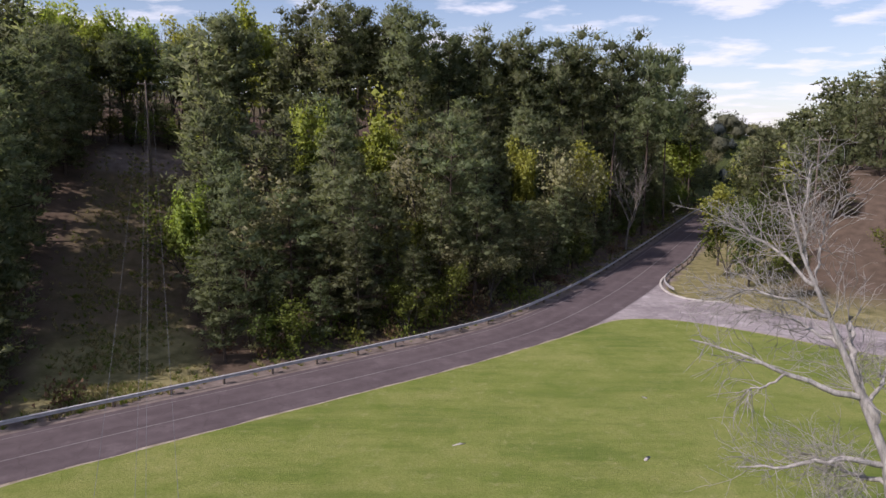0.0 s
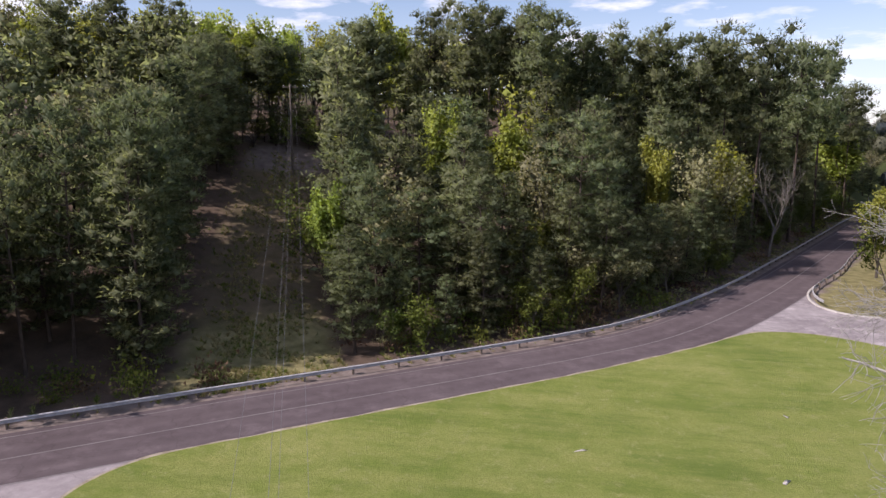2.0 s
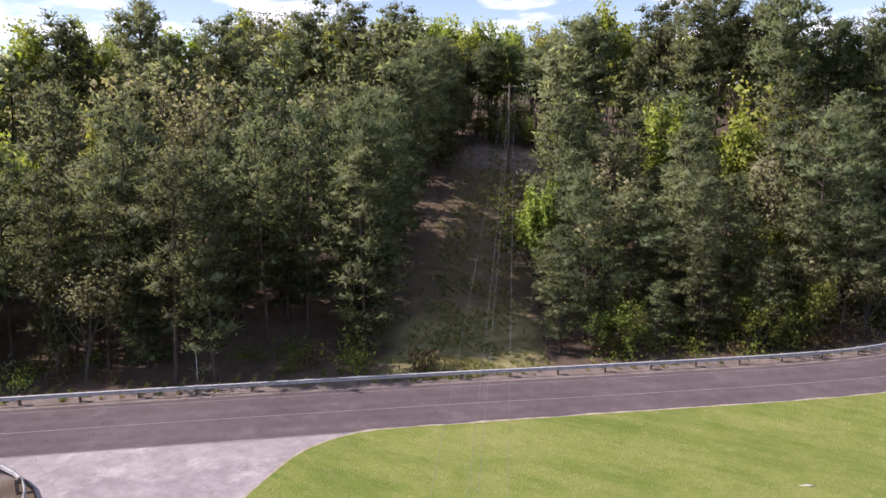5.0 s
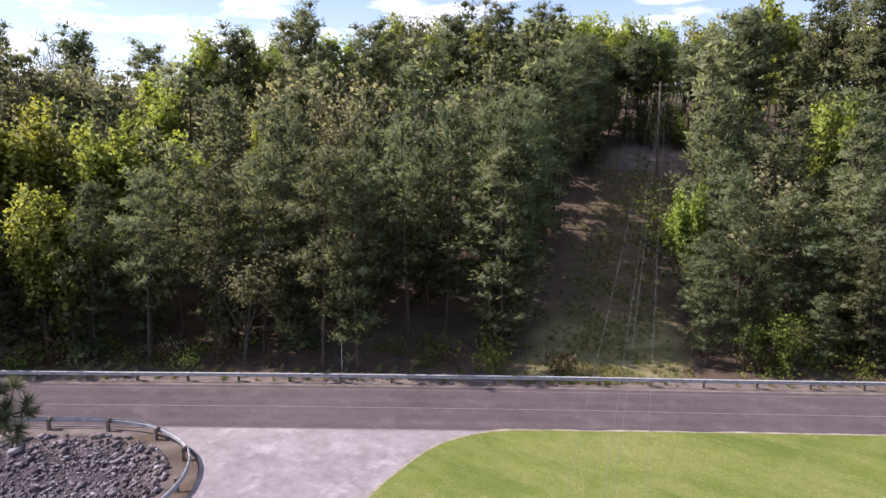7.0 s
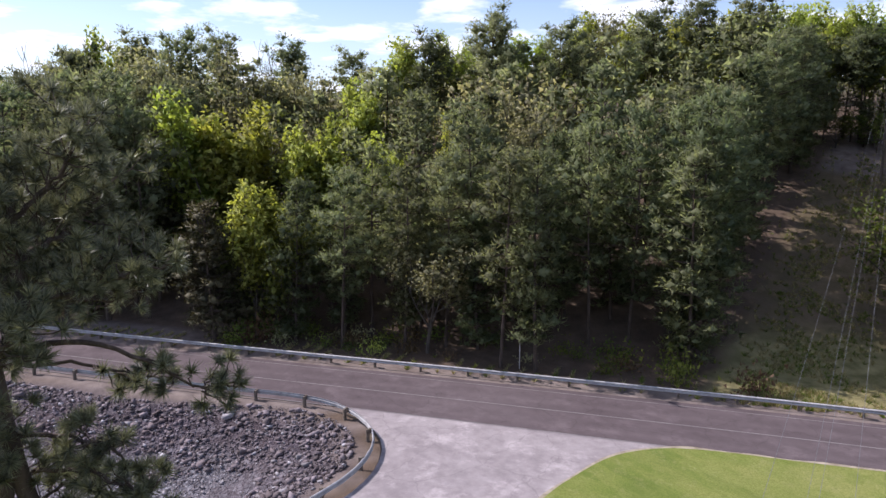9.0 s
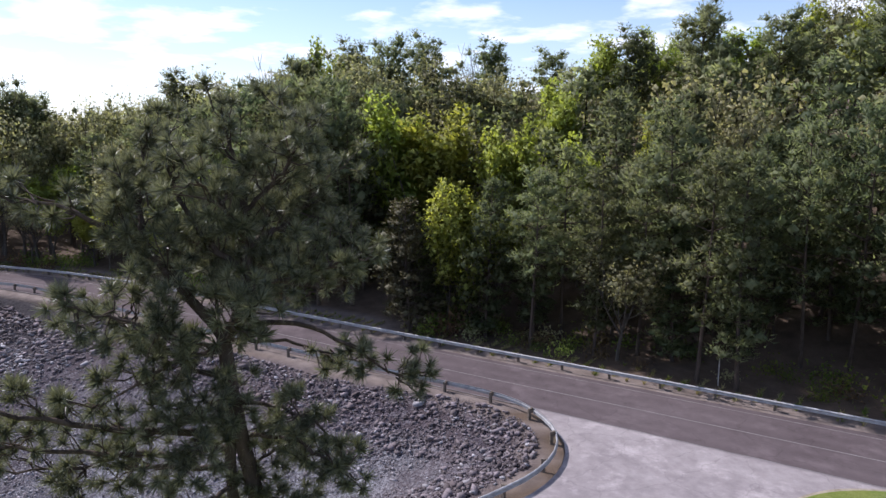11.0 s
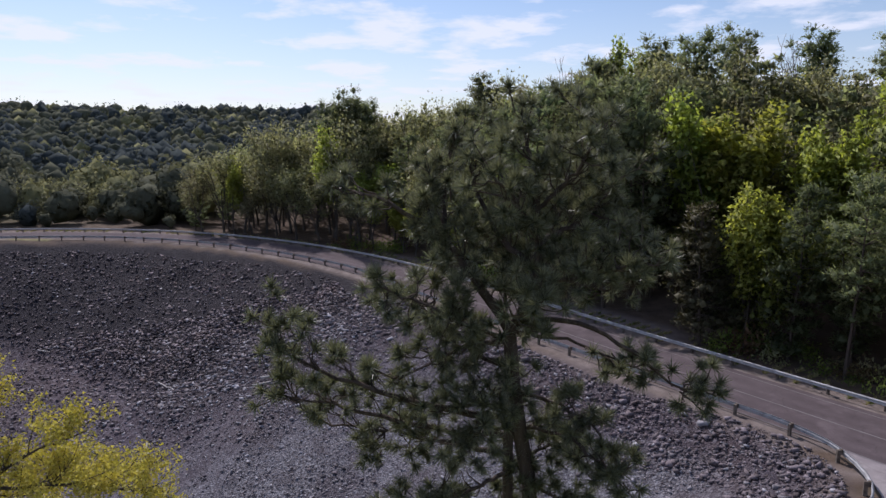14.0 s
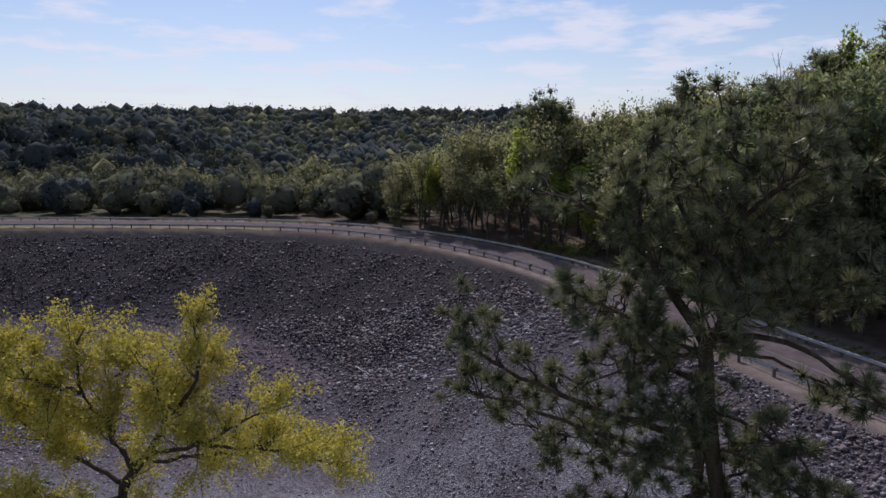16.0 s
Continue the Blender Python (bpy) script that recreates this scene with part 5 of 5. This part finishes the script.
def near_pine():
    """A pine whose top reaches the viewpoint's height: forked stem, long bare limbs, round brushes of long needles."""
    rng = np.random.RandomState(4)
    at = frame_of(86.0, 13.0)
    foot = at(-0.05, 0)
    foot[2] = height(foot[0], foot[1])
    wood, tips, dirs = Heap(), [], []

    def limb(points, r0, r1, twigs, sides=6, start=0.25, reach=0.8, droop=0.0):
        pts = smooth_limb([at(*p) for p in points], 14)
        pts[1:-1] += rng.normal(size=(len(pts) - 2, 3)) * 0.025
        wood.add(*tube(pts, np.linspace(r0, r1, len(pts)), sides))
        tips.append(pts[-1]); dirs.append(unit(pts[-1] - pts[-2]))
        for _ in range(int(twigs * 1.5)):
            i = rng.randint(int(len(pts) * start), len(pts) - 1)
            run = unit(pts[i + 1] - pts[i])
            d = unit(run * 0.6 + rng.normal(size=3) * 0.75 + np.array([0, 0, 0.25 - droop]))
            ln = reach * rng.uniform(0.35, 1.1)
            k = np.linspace(0, 1, 5)[:, None]
            tw = pts[i] + d * ln * k + np.array([0, 0, 0.22 * ln]) * k ** 2 + rng.normal(size=(5, 3)) * 0.03
            wood.add(*tube(tw, np.linspace(0.018, 0.007, 5), 4))
            tips.append(tw[-1]); dirs.append(unit(tw[-1] - tw[-2]))
            if rng.rand() < 0.65:
                d2 = unit(d + rng.normal(size=3) * 0.6 + np.array([0, 0, 0.3]))
                t2 = tw[2] + d2 * ln * 0.5 * np.linspace(0, 1, 4)[:, None]
                wood.add(*tube(t2, np.linspace(0.012, 0.006, 4), 3))
                tips.append(t2[-1]); dirs.append(d2)

    limb([(0.0, foot[2] - 0.5), (-0.05, 4), (-0.12, 8), (-0.2, 10.85), (-0.32, 11.9), (-0.53, 13.02), (-0.66, 13.8), (-0.66, 14.4)], 0.23, 0.13, 14, 10, 0.78, 0.9)
    limb([(-0.75, foot[2] - 0.5, 0.5), (-0.72, 5, 0.4), (-0.66, 10.8, 0.2), (-0.69, 11.9, 0.1), (-0.6, 12.9)], 0.17, 0.10, 10, 9, 0.75, 0.9)
    limb([(-0.64, 14.3), (-0.28, 14.95), (-0.14, 15.6), (-0.15, 16.5), (-0.23, 17.4), (-0.42, 18.0), (-0.49, 18.4)], 0.13, 0.02, 30, 7, 0.14, 0.66)
    limb([(-0.66, 14.35), (-1.23, 15.18), (-1.85, 16.05, -0.2), (-2.46, 16.53, -0.3), (-3.26, 16.95, -0.4), (-3.75, 17.05, -0.4)], 0.11, 0.02, 27, 7, 0.16)
    limb([(-1.85, 16.05, -0.2), (-1.97, 17.0, 0.2), (-1.79, 17.9, 0.3)], 0.06, 0.015, 16)
    limb([(-0.17, 15.5), (-1.05, 16.3, 0.4), (-1.44, 17.2, 0.6), (-1.52, 18.1, 0.6)], 0.07, 0.015, 20, reach=0.65)
    limb([(-0.15, 16.0), (0.7, 16.5, 0.5), (1.44, 17.3, 0.7)], 0.06, 0.015, 18)
    limb([(-0.17, 16.7), (0.55, 17.5, -0.4), (0.91, 18.3, -0.6)], 0.05, 0.012, 16)
    limb([(-0.16, 15.27), (0.92, 15.6, -0.6), (1.8, 16.0, -0.9)], 0.06, 0.015, 20)
    limb([(-0.15, 16.1), (-0.5, 16.8, -0.9), (-0.9, 17.4, -1.6)], 0.05, 0.012, 16)
    limb([(-0.15, 15.9), (0.3, 16.6, 1.0), (0.5, 17.3, 1.8)], 0.05, 0.012, 16)
    limb([(-0.44, 14.5), (0.3, 14.62, -0.1), (0.95, 14.46, -0.2), (1.7, 14.05, -0.3), (2.43, 13.55, -0.4), (3.1, 13.5, -0.4)], 0.06, 0.014, 11, 6, 0.55, 0.6, 0.3)
    limb([(-0.5, 14.3), (0.48, 14.1, 0.3), (1.26, 13.75, 0.5), (2.1, 13.4, 0.6)], 0.045, 0.012, 8, 5, 0.5, 0.6, 0.5)
    limb([(-0.66, 12.6), (-1.72, 12.85, -0.5), (-3.43, 13.4, -0.9), (-4.37, 13.78, -1.0), (-5.1, 14.45, -1.0), (-5.4, 14.65, -1.0)], 0.08, 0.015, 20, 6, 0.35, 0.75)
    limb([(-0.68, 12.2), (-2.39, 12.4, -0.3), (-3.99, 12.8, -0.5), (-5.45, 13.05, -0.6)], 0.07, 0.015, 20, 6, 0.3)
    limb([(-0.69, 11.8), (-1.75, 11.85, 0.2), (-3.28, 12.0, 0.3), (-4.6, 12.1, 0.3)], 0.06, 0.015, 22, 6, 0.25)
    limb([(-0.69, 11.4), (-1.5, 11.2, -0.6), (-2.4, 11.1, -1.2)], 0.05, 0.012, 16, 5, 0.2)
    limb([(-0.5, 13.1), (0.37, 13.0, -0.3), (1.1, 12.55, -0.5), (1.45, 12.0, -0.6)], 0.05, 0.012, 14, 5, 0.45, 0.5, 0.2)
    limb([(-0.67, 13.6), (-1.37, 13.75, 0.3), (-2.1, 14.55, 0.5), (-3.0, 14.8, 0.6)], 0.06, 0.012, 18)
    limb([(-0.61, 14.05), (-1.26, 14.18, -0.5), (-1.91, 13.96, -0.9), (-2.68, 13.6, -1.2)], 0.05, 0.012, 14)
    limb([(-0.6, 13.3), (-1.2, 13.1, -0.6), (-1.9, 13.0, -1.0)], 0.05, 0.012, 14)
    limb([(-0.3, 11.8), (0.25, 11.9, 0.4), (0.8, 11.6, 0.7)], 0.04, 0.012, 9, 5, 0.3, 0.5)
    limb([(-0.25, 12.4), (0.5, 12.5, -0.6), (1.2, 12.1, -1.0), (1.7, 11.6, -1.1)], 0.045, 0.012, 12, 5, 0.35, 0.5, 0.2)
    limb([(-0.3, 11.3), (0.4, 11.2, -0.5), (1.0, 10.9, -0.8)], 0.04, 0.012, 12, 5, 0.25, 0.5)
    limb([(-0.7, 14.2), (-0.5, 14.7, -0.8), (-0.3, 15.1, -1.4), (0.0, 15.4, -1.8)], 0.04, 0.012, 16, 5, 0.3, 0.6)
    limb([(-0.7, 14.2), (-0.8, 14.9, 0.6), (-0.9, 15.6, 1.0), (-0.8, 16.2, 1.2)], 0.04, 0.012, 18, 5, 0.3, 0.6)
    limb([(-0.64, 13.0), (-1.0, 13.0, -0.9), (-1.3, 12.7, -1.6)], 0.04, 0.012, 14, 5, 0.25, 0.6)
    limb([(-0.66, 14.1), (-1.4, 14.6, -0.7), (-2.2, 15.1, -1.1), (-2.9, 15.4, -1.3)], 0.05, 0.012, 18, 5, 0.3, 0.7)
    limb([(-0.2, 15.2), (0.5, 15.2, 0.5), (1.3, 15.0, 0.8), (1.8, 15.1, 0.9)], 0.045, 0.012, 16, 5, 0.3, 0.7)
    tree = thing("near_pine", tuple(foot), "tall open pine with a forked trunk and long needle brushes", "tree")
    W = wood.mesh("near_pine_trunk", M_BARK, True)
    v, f = blades(np.array(tips), 92, 0.26, 0.0105, rng, 0.12, np.array(dirs), 0.95)
    C = mesh_of("near_pine_needles", v, f, M_PINE_NEAR)
    for me, name in ((W, "trunk"), (C, "needles")):
        me.transform(Matrix.Translation(-Vector(foot)))
        part(name, me, tree)


near_pine()


def near_bare_tree():
    """A leaning leafless tree with pale bark, its crown of bare twigs spread to one side."""
    rng = np.random.RandomState(8)
    at = frame_of(-27.0, 16.0)
    foot = at(3.4, 0)
    foot[2] = height(foot[0], foot[1])
    limbs = []

    def limb(points, r0, r1, twigs, level=2, reach=1.3, start=0.3, hang=0.0):
        wood = Heap()
        limbs.append(wood)
        pts = smooth_limb([at(*p) for p in points], 12)
        pts[1:-1] += rng.normal(size=(len(pts) - 2, 3)) * 0.03
        wood.add(*tube(pts, np.linspace(r0, r1, len(pts)), 7))
        for _ in range(int(twigs * 3.0)):
            i = rng.randint(int(len(pts) * start), len(pts) - 1)
            run = unit(pts[i + 1] - pts[i])
            d = unit(run * 0.9 + rng.normal(size=3) * 0.55 + np.array([0, 0, 0.15 - hang]))
            branching(rng, pts[i], d, reach * rng.uniform(0.35, 0.9), 0.011, level, wood, [], 3, 0.02 - hang * 0.3, (2, 4), 0.66, 0.35)

    limb([(3.4, foot[2] - 0.5), (2.9, 5), (2.3, 10), (2.0, 11.68), (1.72, 12.36), (1.18, 13.48), (0.75, 14.38), (0.32, 15.3), (-0.11, 16.21), (-0.26, 17.1)], 0.30, 0.008, 9, 2, 1.1, 0.72)
    limb([(1.75, 12.3), (1.45, 12.95), (1.25, 13.6, 0.3), (1.2, 14.3, 0.6)], 0.11, 0.06, 5)
    limb([(1.52, 12.75), (0.82, 12.95, -0.3), (0.05, 13.22, -0.5), (-0.97, 13.52, -0.6), (-1.81, 13.7, -0.6)], 0.075, 0.016, 6, 1, 0.9, 0.55)
    limb([(0.05, 13.2, -0.5), (-0.35, 12.9, -0.6), (-0.7, 12.65, -0.6)], 0.03, 0.012, 5, 1, 0.9, 0.5, 0.6)
    limb([(2.03, 11.4), (1.14, 11.5, -0.4), (0.18, 11.3, -0.7), (-0.7, 11.1, -0.8)], 0.07, 0.016, 12, 2, 1.0, 0.2)
    limb([(2.07, 11.0), (1.38, 10.95, 0.4), (0.52, 11.1, 0.6)], 0.06, 0.016, 10, 2, 1.0, 0.2, 0.2)
    limb([(2.15, 10.6), (1.5, 10.6, -0.7), (0.7, 10.4, -1.3)], 0.06, 0.016, 9, 2, 1.0, 0.2)
    limb([(0.45, 15.0), (-0.34, 15.65, 0.3), (-1.02, 16.05, 0.4), (-1.5, 16.2, 0.4)], 0.04, 0.014, 9, 2, 0.9)
    limb([(0.75, 14.38), (0.05, 14.75, -0.4), (-0.73, 14.9, -0.6), (-1.39, 14.65, -0.6)], 0.045, 0.014, 10, 2, 0.9)
    limb([(1.0, 13.8), (0.4, 14.0, 0.4), (-0.3, 14.2, 0.6), (-1.0, 14.1, 0.7)], 0.045, 0.014, 9, 2, 0.9)
    limb([(0.3, 15.4), (0.19, 16.4, 0.3), (0.25, 17.5, 0.4)], 0.04, 0.014, 8, 2, 0.8)
    limb([(0.5, 14.9), (0.5, 15.7, 0.4), (0.75, 16.6, 0.6), (1.0, 16.9, 0.6)], 0.035, 0.012, 6, 1, 0.9)
    limb([(1.6, 12.6), (1.9, 13.2, 0.5), (2.3, 13.8, 0.8)], 0.05, 0.014, 7, 2, 0.9)
    tree = thing("near_bare_tree", tuple(foot), "leafless leaning tree with pale grey bark", "tree")
    for i, wood in enumerate(limbs):
        me = wood.mesh("near_bare_tree_limb", M_BARK_PALE, True)
        me.transform(Matrix.Translation(-Vector(foot)))
        part("limb" if i else "trunk", me, tree)


near_bare_tree()


def near_gold_tree():
    """A spreading broadleaf tree in small yellow-green spring leaf."""
    rng = np.random.RandomState(12)
    at = frame_of(127.0, 15.0)
    foot = at(-3.0, 0)
    foot[2] = height(foot[0], foot[1])
    wood, ends = Heap(), []

    def limb(points, r0, r1, twigs, reach=0.7, start=0.25):
        pts = smooth_limb([at(*p) for p in points], 12)
        pts[1:-1] += rng.normal(size=(len(pts) - 2, 3)) * 0.03
        wood.add(*tube(pts, np.linspace(r0 * 0.75, r1 * 0.7, len(pts)), 7))
        ends.extend(pts[-3:])
        for _ in range(int(twigs * 1.45)):
            i = rng.randint(int(len(pts) * start), len(pts) - 1)
            d = unit(unit(pts[i + 1] - pts[i]) * 0.7 + rng.normal(size=3) * 0.7 + np.array([0, 0, 0.3]))
            branching(rng, pts[i], d, reach * rng.uniform(0.4, 1.0), 0.014, 1, wood, ends, 4, 0.2, (2, 4), 0.7, 0.3)

    limb([(-3.1, foot[2] - 0.5), (-2.9, 5), (-2.56, 10.4), (-2.26, 10.94), (-1.95, 11.41)], 0.24, 0.13, 3, 0.9, 0.9)
    limb([(-1.95, 11.41), (-1.52, 12.12), (-1.0, 12.81), (-0.92, 13.6), (-0.95, 14.2)], 0.10, 0.02, 15)
    limb([(-2.26, 10.94), (-2.63, 11.87), (-3.1, 12.78), (-3.24, 13.6), (-3.0, 14.2)], 0.10, 0.02, 15)
    limb([(-1.95, 11.41), (-0.99, 11.6, -0.4), (-0.03, 12.15, -0.7), (1.0, 12.5, -0.9)], 0.07, 0.016, 13, 0.8)
    limb([(-2.38, 10.7), (-3.51, 11.37, 0.4), (-4.29, 11.96, 0.6), (-5.0, 12.5, 0.8)], 0.08, 0.02, 16)
    limb([(-2.63, 11.87), (-2.68, 12.8, 0.6), (-2.2, 13.5, 0.9)], 0.06, 0.016, 13)
    limb([(-1.9, 11.2), (-0.6, 11.0, 0.4), (0.5, 10.8, 0.7), (1.6, 10.6, 0.8)], 0.06, 0.016, 16, 0.8)
    limb([(-3.1, 12.78), (-3.96, 13.4, -0.4), (-4.4, 14.1, -0.6)], 0.05, 0.016, 14)
    limb([(-2.5, 10.5), (-3.5, 10.6, -0.8), (-4.6, 11.0, -1.2), (-5.6, 11.4, -1.4)], 0.07, 0.016, 18)
    limb([(-2.5, 10.3), (-1.6, 10.2, -1.0), (-0.7, 10.4, -1.6)], 0.06, 0.016, 14)
    limb([(-1.5, 12.1), (-1.6, 12.9, -0.7), (-1.8, 13.6, -1.0)], 0.04, 0.014, 10)
    limb([(-2.7, 10.0), (-4.0, 9.9, 0.4), (-5.4, 10.3, 0.6)], 0.06, 0.016, 16)
    limb([(-1.0, 11.6, -0.4), (0.2, 11.5, -0.6), (1.3, 11.2, -0.8), (2.2, 10.9, -0.9)], 0.05, 0.014, 16, 0.8)
    limb([(-1.9, 11.4), (-1.3, 12.5, 0.6), (-0.5, 13.2, 0.9)], 0.05, 0.014, 14, 0.7)
    limb([(-3.5, 11.4, 0.4), (-4.4, 12.7, 0.2), (-4.9, 13.6, 0.2)], 0.05, 0.014, 14, 0.7)
    E_ = np.array(ends)
    own = np.repeat(E_, 24, 0)
    c = own + rng.normal(size=own.shape) * 0.085
    tree = thing("near_spring_tree", tuple(foot), "spreading tree in small yellow-green spring leaf", "tree")
    W = wood.mesh("near_spring_trunk", M_TWIG, True)
    C = mesh_of("near_spring_leaves", *leaves(c, 0.037, rng)[:2], M_GOLD)
    for me, name in ((W, "trunk"), (C, "leaves")):
        me.transform(Matrix.Translation(-Vector(foot)))
        part(name, me, tree)


near_gold_tree()

# ---- power line ----


def pole(x, y, h, turn, label):
    z = height(x, y)
    p = thing("utility_pole", (x, y, z), label, "utility pole", "utility poles", turn=turn)
    part("shaft", mesh_of("shaft", *tube([(0, 0, -0.8), (0, 0, h / 2), (0, 0, h)], [0.17, 0.14, 0.11], 10), M_WOODPOST, True), p)
    arm = part("crossarm", mesh_of("crossarm", box_verts(0, 0.16, h - 0.55, h - 0.40, 1.05, 0.05, 0), BOX, M_WOODPOST), p)
    for k in (-0.85, -0.1, 0.1, 0.7):
        part("insulator", mesh_of("insulator", *tube([(k, 0.16, h - 0.40), (k, 0.16, h - 0.34), (k, 0.16, h - 0.26), (k, 0.16, h - 0.22)], [0.02, 0.055, 0.055, 0.02], 8), M_CONCRETE, True), arm)
    return z


A_ = radians(22.7)
far_p = (-math.sin(A_) * 100, math.cos(A_) * 100)
left = (-math.cos(A_), -math.sin(A_))
near_p = (math.sin(A_) * 9 + left[0] * 0.75, -math.cos(A_) * 9 + left[1] * 0.75)
zf = pole(*far_p, 12.5, A_, "wooden power pole at the top of the cleared strip")
zn = pole(*near_p, 9.5, A_, "wooden power pole beside the lawn")
for k in (-0.85, -0.1, 0.1, 0.7):
    c_, s_ = math.cos(A_), math.sin(A_)
    u_ = np.linspace(0, 1, 40)
    ax, ay = far_p[0] + k * c_, far_p[1] + k * s_
    bx, by = near_p[0] + k * c_, near_p[1] + k * s_
    path = np.stack([ax + (bx - ax) * u_, ay + (by - ay) * u_, (zf + 12.28) * (1 - u_) + (zn + 9.28) * u_ - 4 * 2.6 * u_ * (1 - u_)], 1)
    w_ = new("power_cable", mesh_of("power_cable", *tube(path, np.full(40, 0.0045), 5), M_WIRE, True))
    tagged(w_, "thin sagging power cable strung over the road", "cable", "cables of the power line")
Q_ = radians(-28.2)
pole(-math.sin(Q_) * 112, math.cos(Q_) * 112, 13.5, Q_, "pale wooden power pole among conifers")

# ---- small things ----


def drift_log(x, y, ln, r, turn, tilt):
    z = height(x, y)
    k = np.linspace(-0.5, 0.5, 6)
    rng = np.random.RandomState(int(abs(x * 10)))
    pts = np.stack([k * ln, rng.normal(size=6) * 0.05, k * ln * tilt + r * 1.2], 1)
    ob = new("driftwood_log", mesh_of("driftwood_log", *tube(pts, np.linspace(r, r * 0.55, 6), 7), M_LOG, True))
    ob.location, ob.rotation_euler = (x, y, z + 0.08), (0, 0, turn)
    tagged(ob, "bleached driftwood log lying on the stones", "log", "logs on the stones")


for row in [(-67.0, -22.5, 3.2, 0.17, 2.1, 0.04), (-66.2, -23.4, 2.6, 0.14, 2.2, 0.05), (-72, -37, 4.0, 0.10, 0.9, 0.05), (-84, -52, 3.5, 0.10, 2.6, 0.05), (-86, -61, 3.0, 0.10, 1.1, 0.08), (-60, -33, 4.0, 0.08, 0.5, 0.05)]:
    drift_log(*row)


def scrap(x, y, s, turn):
    rng = np.random.RandomState(int(abs(x * 7 + y)))
    v, f = rock_shape(rng)
    ob = new("pale_stone", mesh_of("pale_stone", v * np.array([1.5, 0.8, 0.22]) * s, f, M_CONCRETE))
    ob.location, ob.rotation_euler = (x, y, 0.05), (0, 0, turn)
    tagged(ob, "flat pale stone lying in the grass", "stone", "stones in the lawn")


for row in [(0.9, 39.0, 0.30, 0.4), (11.6, 37.1, 0.24, 1.0), (14.2, 46.5, 0.22, 2.0)]:
    scrap(*row)

stake = thing("marker_post", (-39.6, 35.3, height(-39.6, 35.3)), "thin pale marker stake behind the guard rail", "marker post")
part("stake", mesh_of("stake", box_verts(0, 0, -0.3, 2.1, 0.03, 0.03, 0.4), BOX, M_LOG), stake)

# kerb round the side road's corner
kerb_l, kerb_r = offset_line(ISLE[-16:], 0.35), offset_line(ISLE[-16:], 0.62)
kn = len(kerb_l)
kv = np.vstack([np.c_[kerb_l, np.full(kn, -0.1)], np.c_[kerb_l, np.full(kn, 0.14)], np.c_[kerb_r, np.full(kn, 0.13)], np.c_[kerb_r, np.full(kn, -0.1)]])
kf = np.array([(a * kn + i, a * kn + i + 1, ((a + 1) % 4) * kn + i + 1, ((a + 1) % 4) * kn + i) for a in range(4) for i in range(kn - 1)])
tagged(new("kerb", mesh_of("kerb", kv, kf, M_CONCRETE)), "pale concrete kerb round the side road's corner", "kerb", "", "structure")
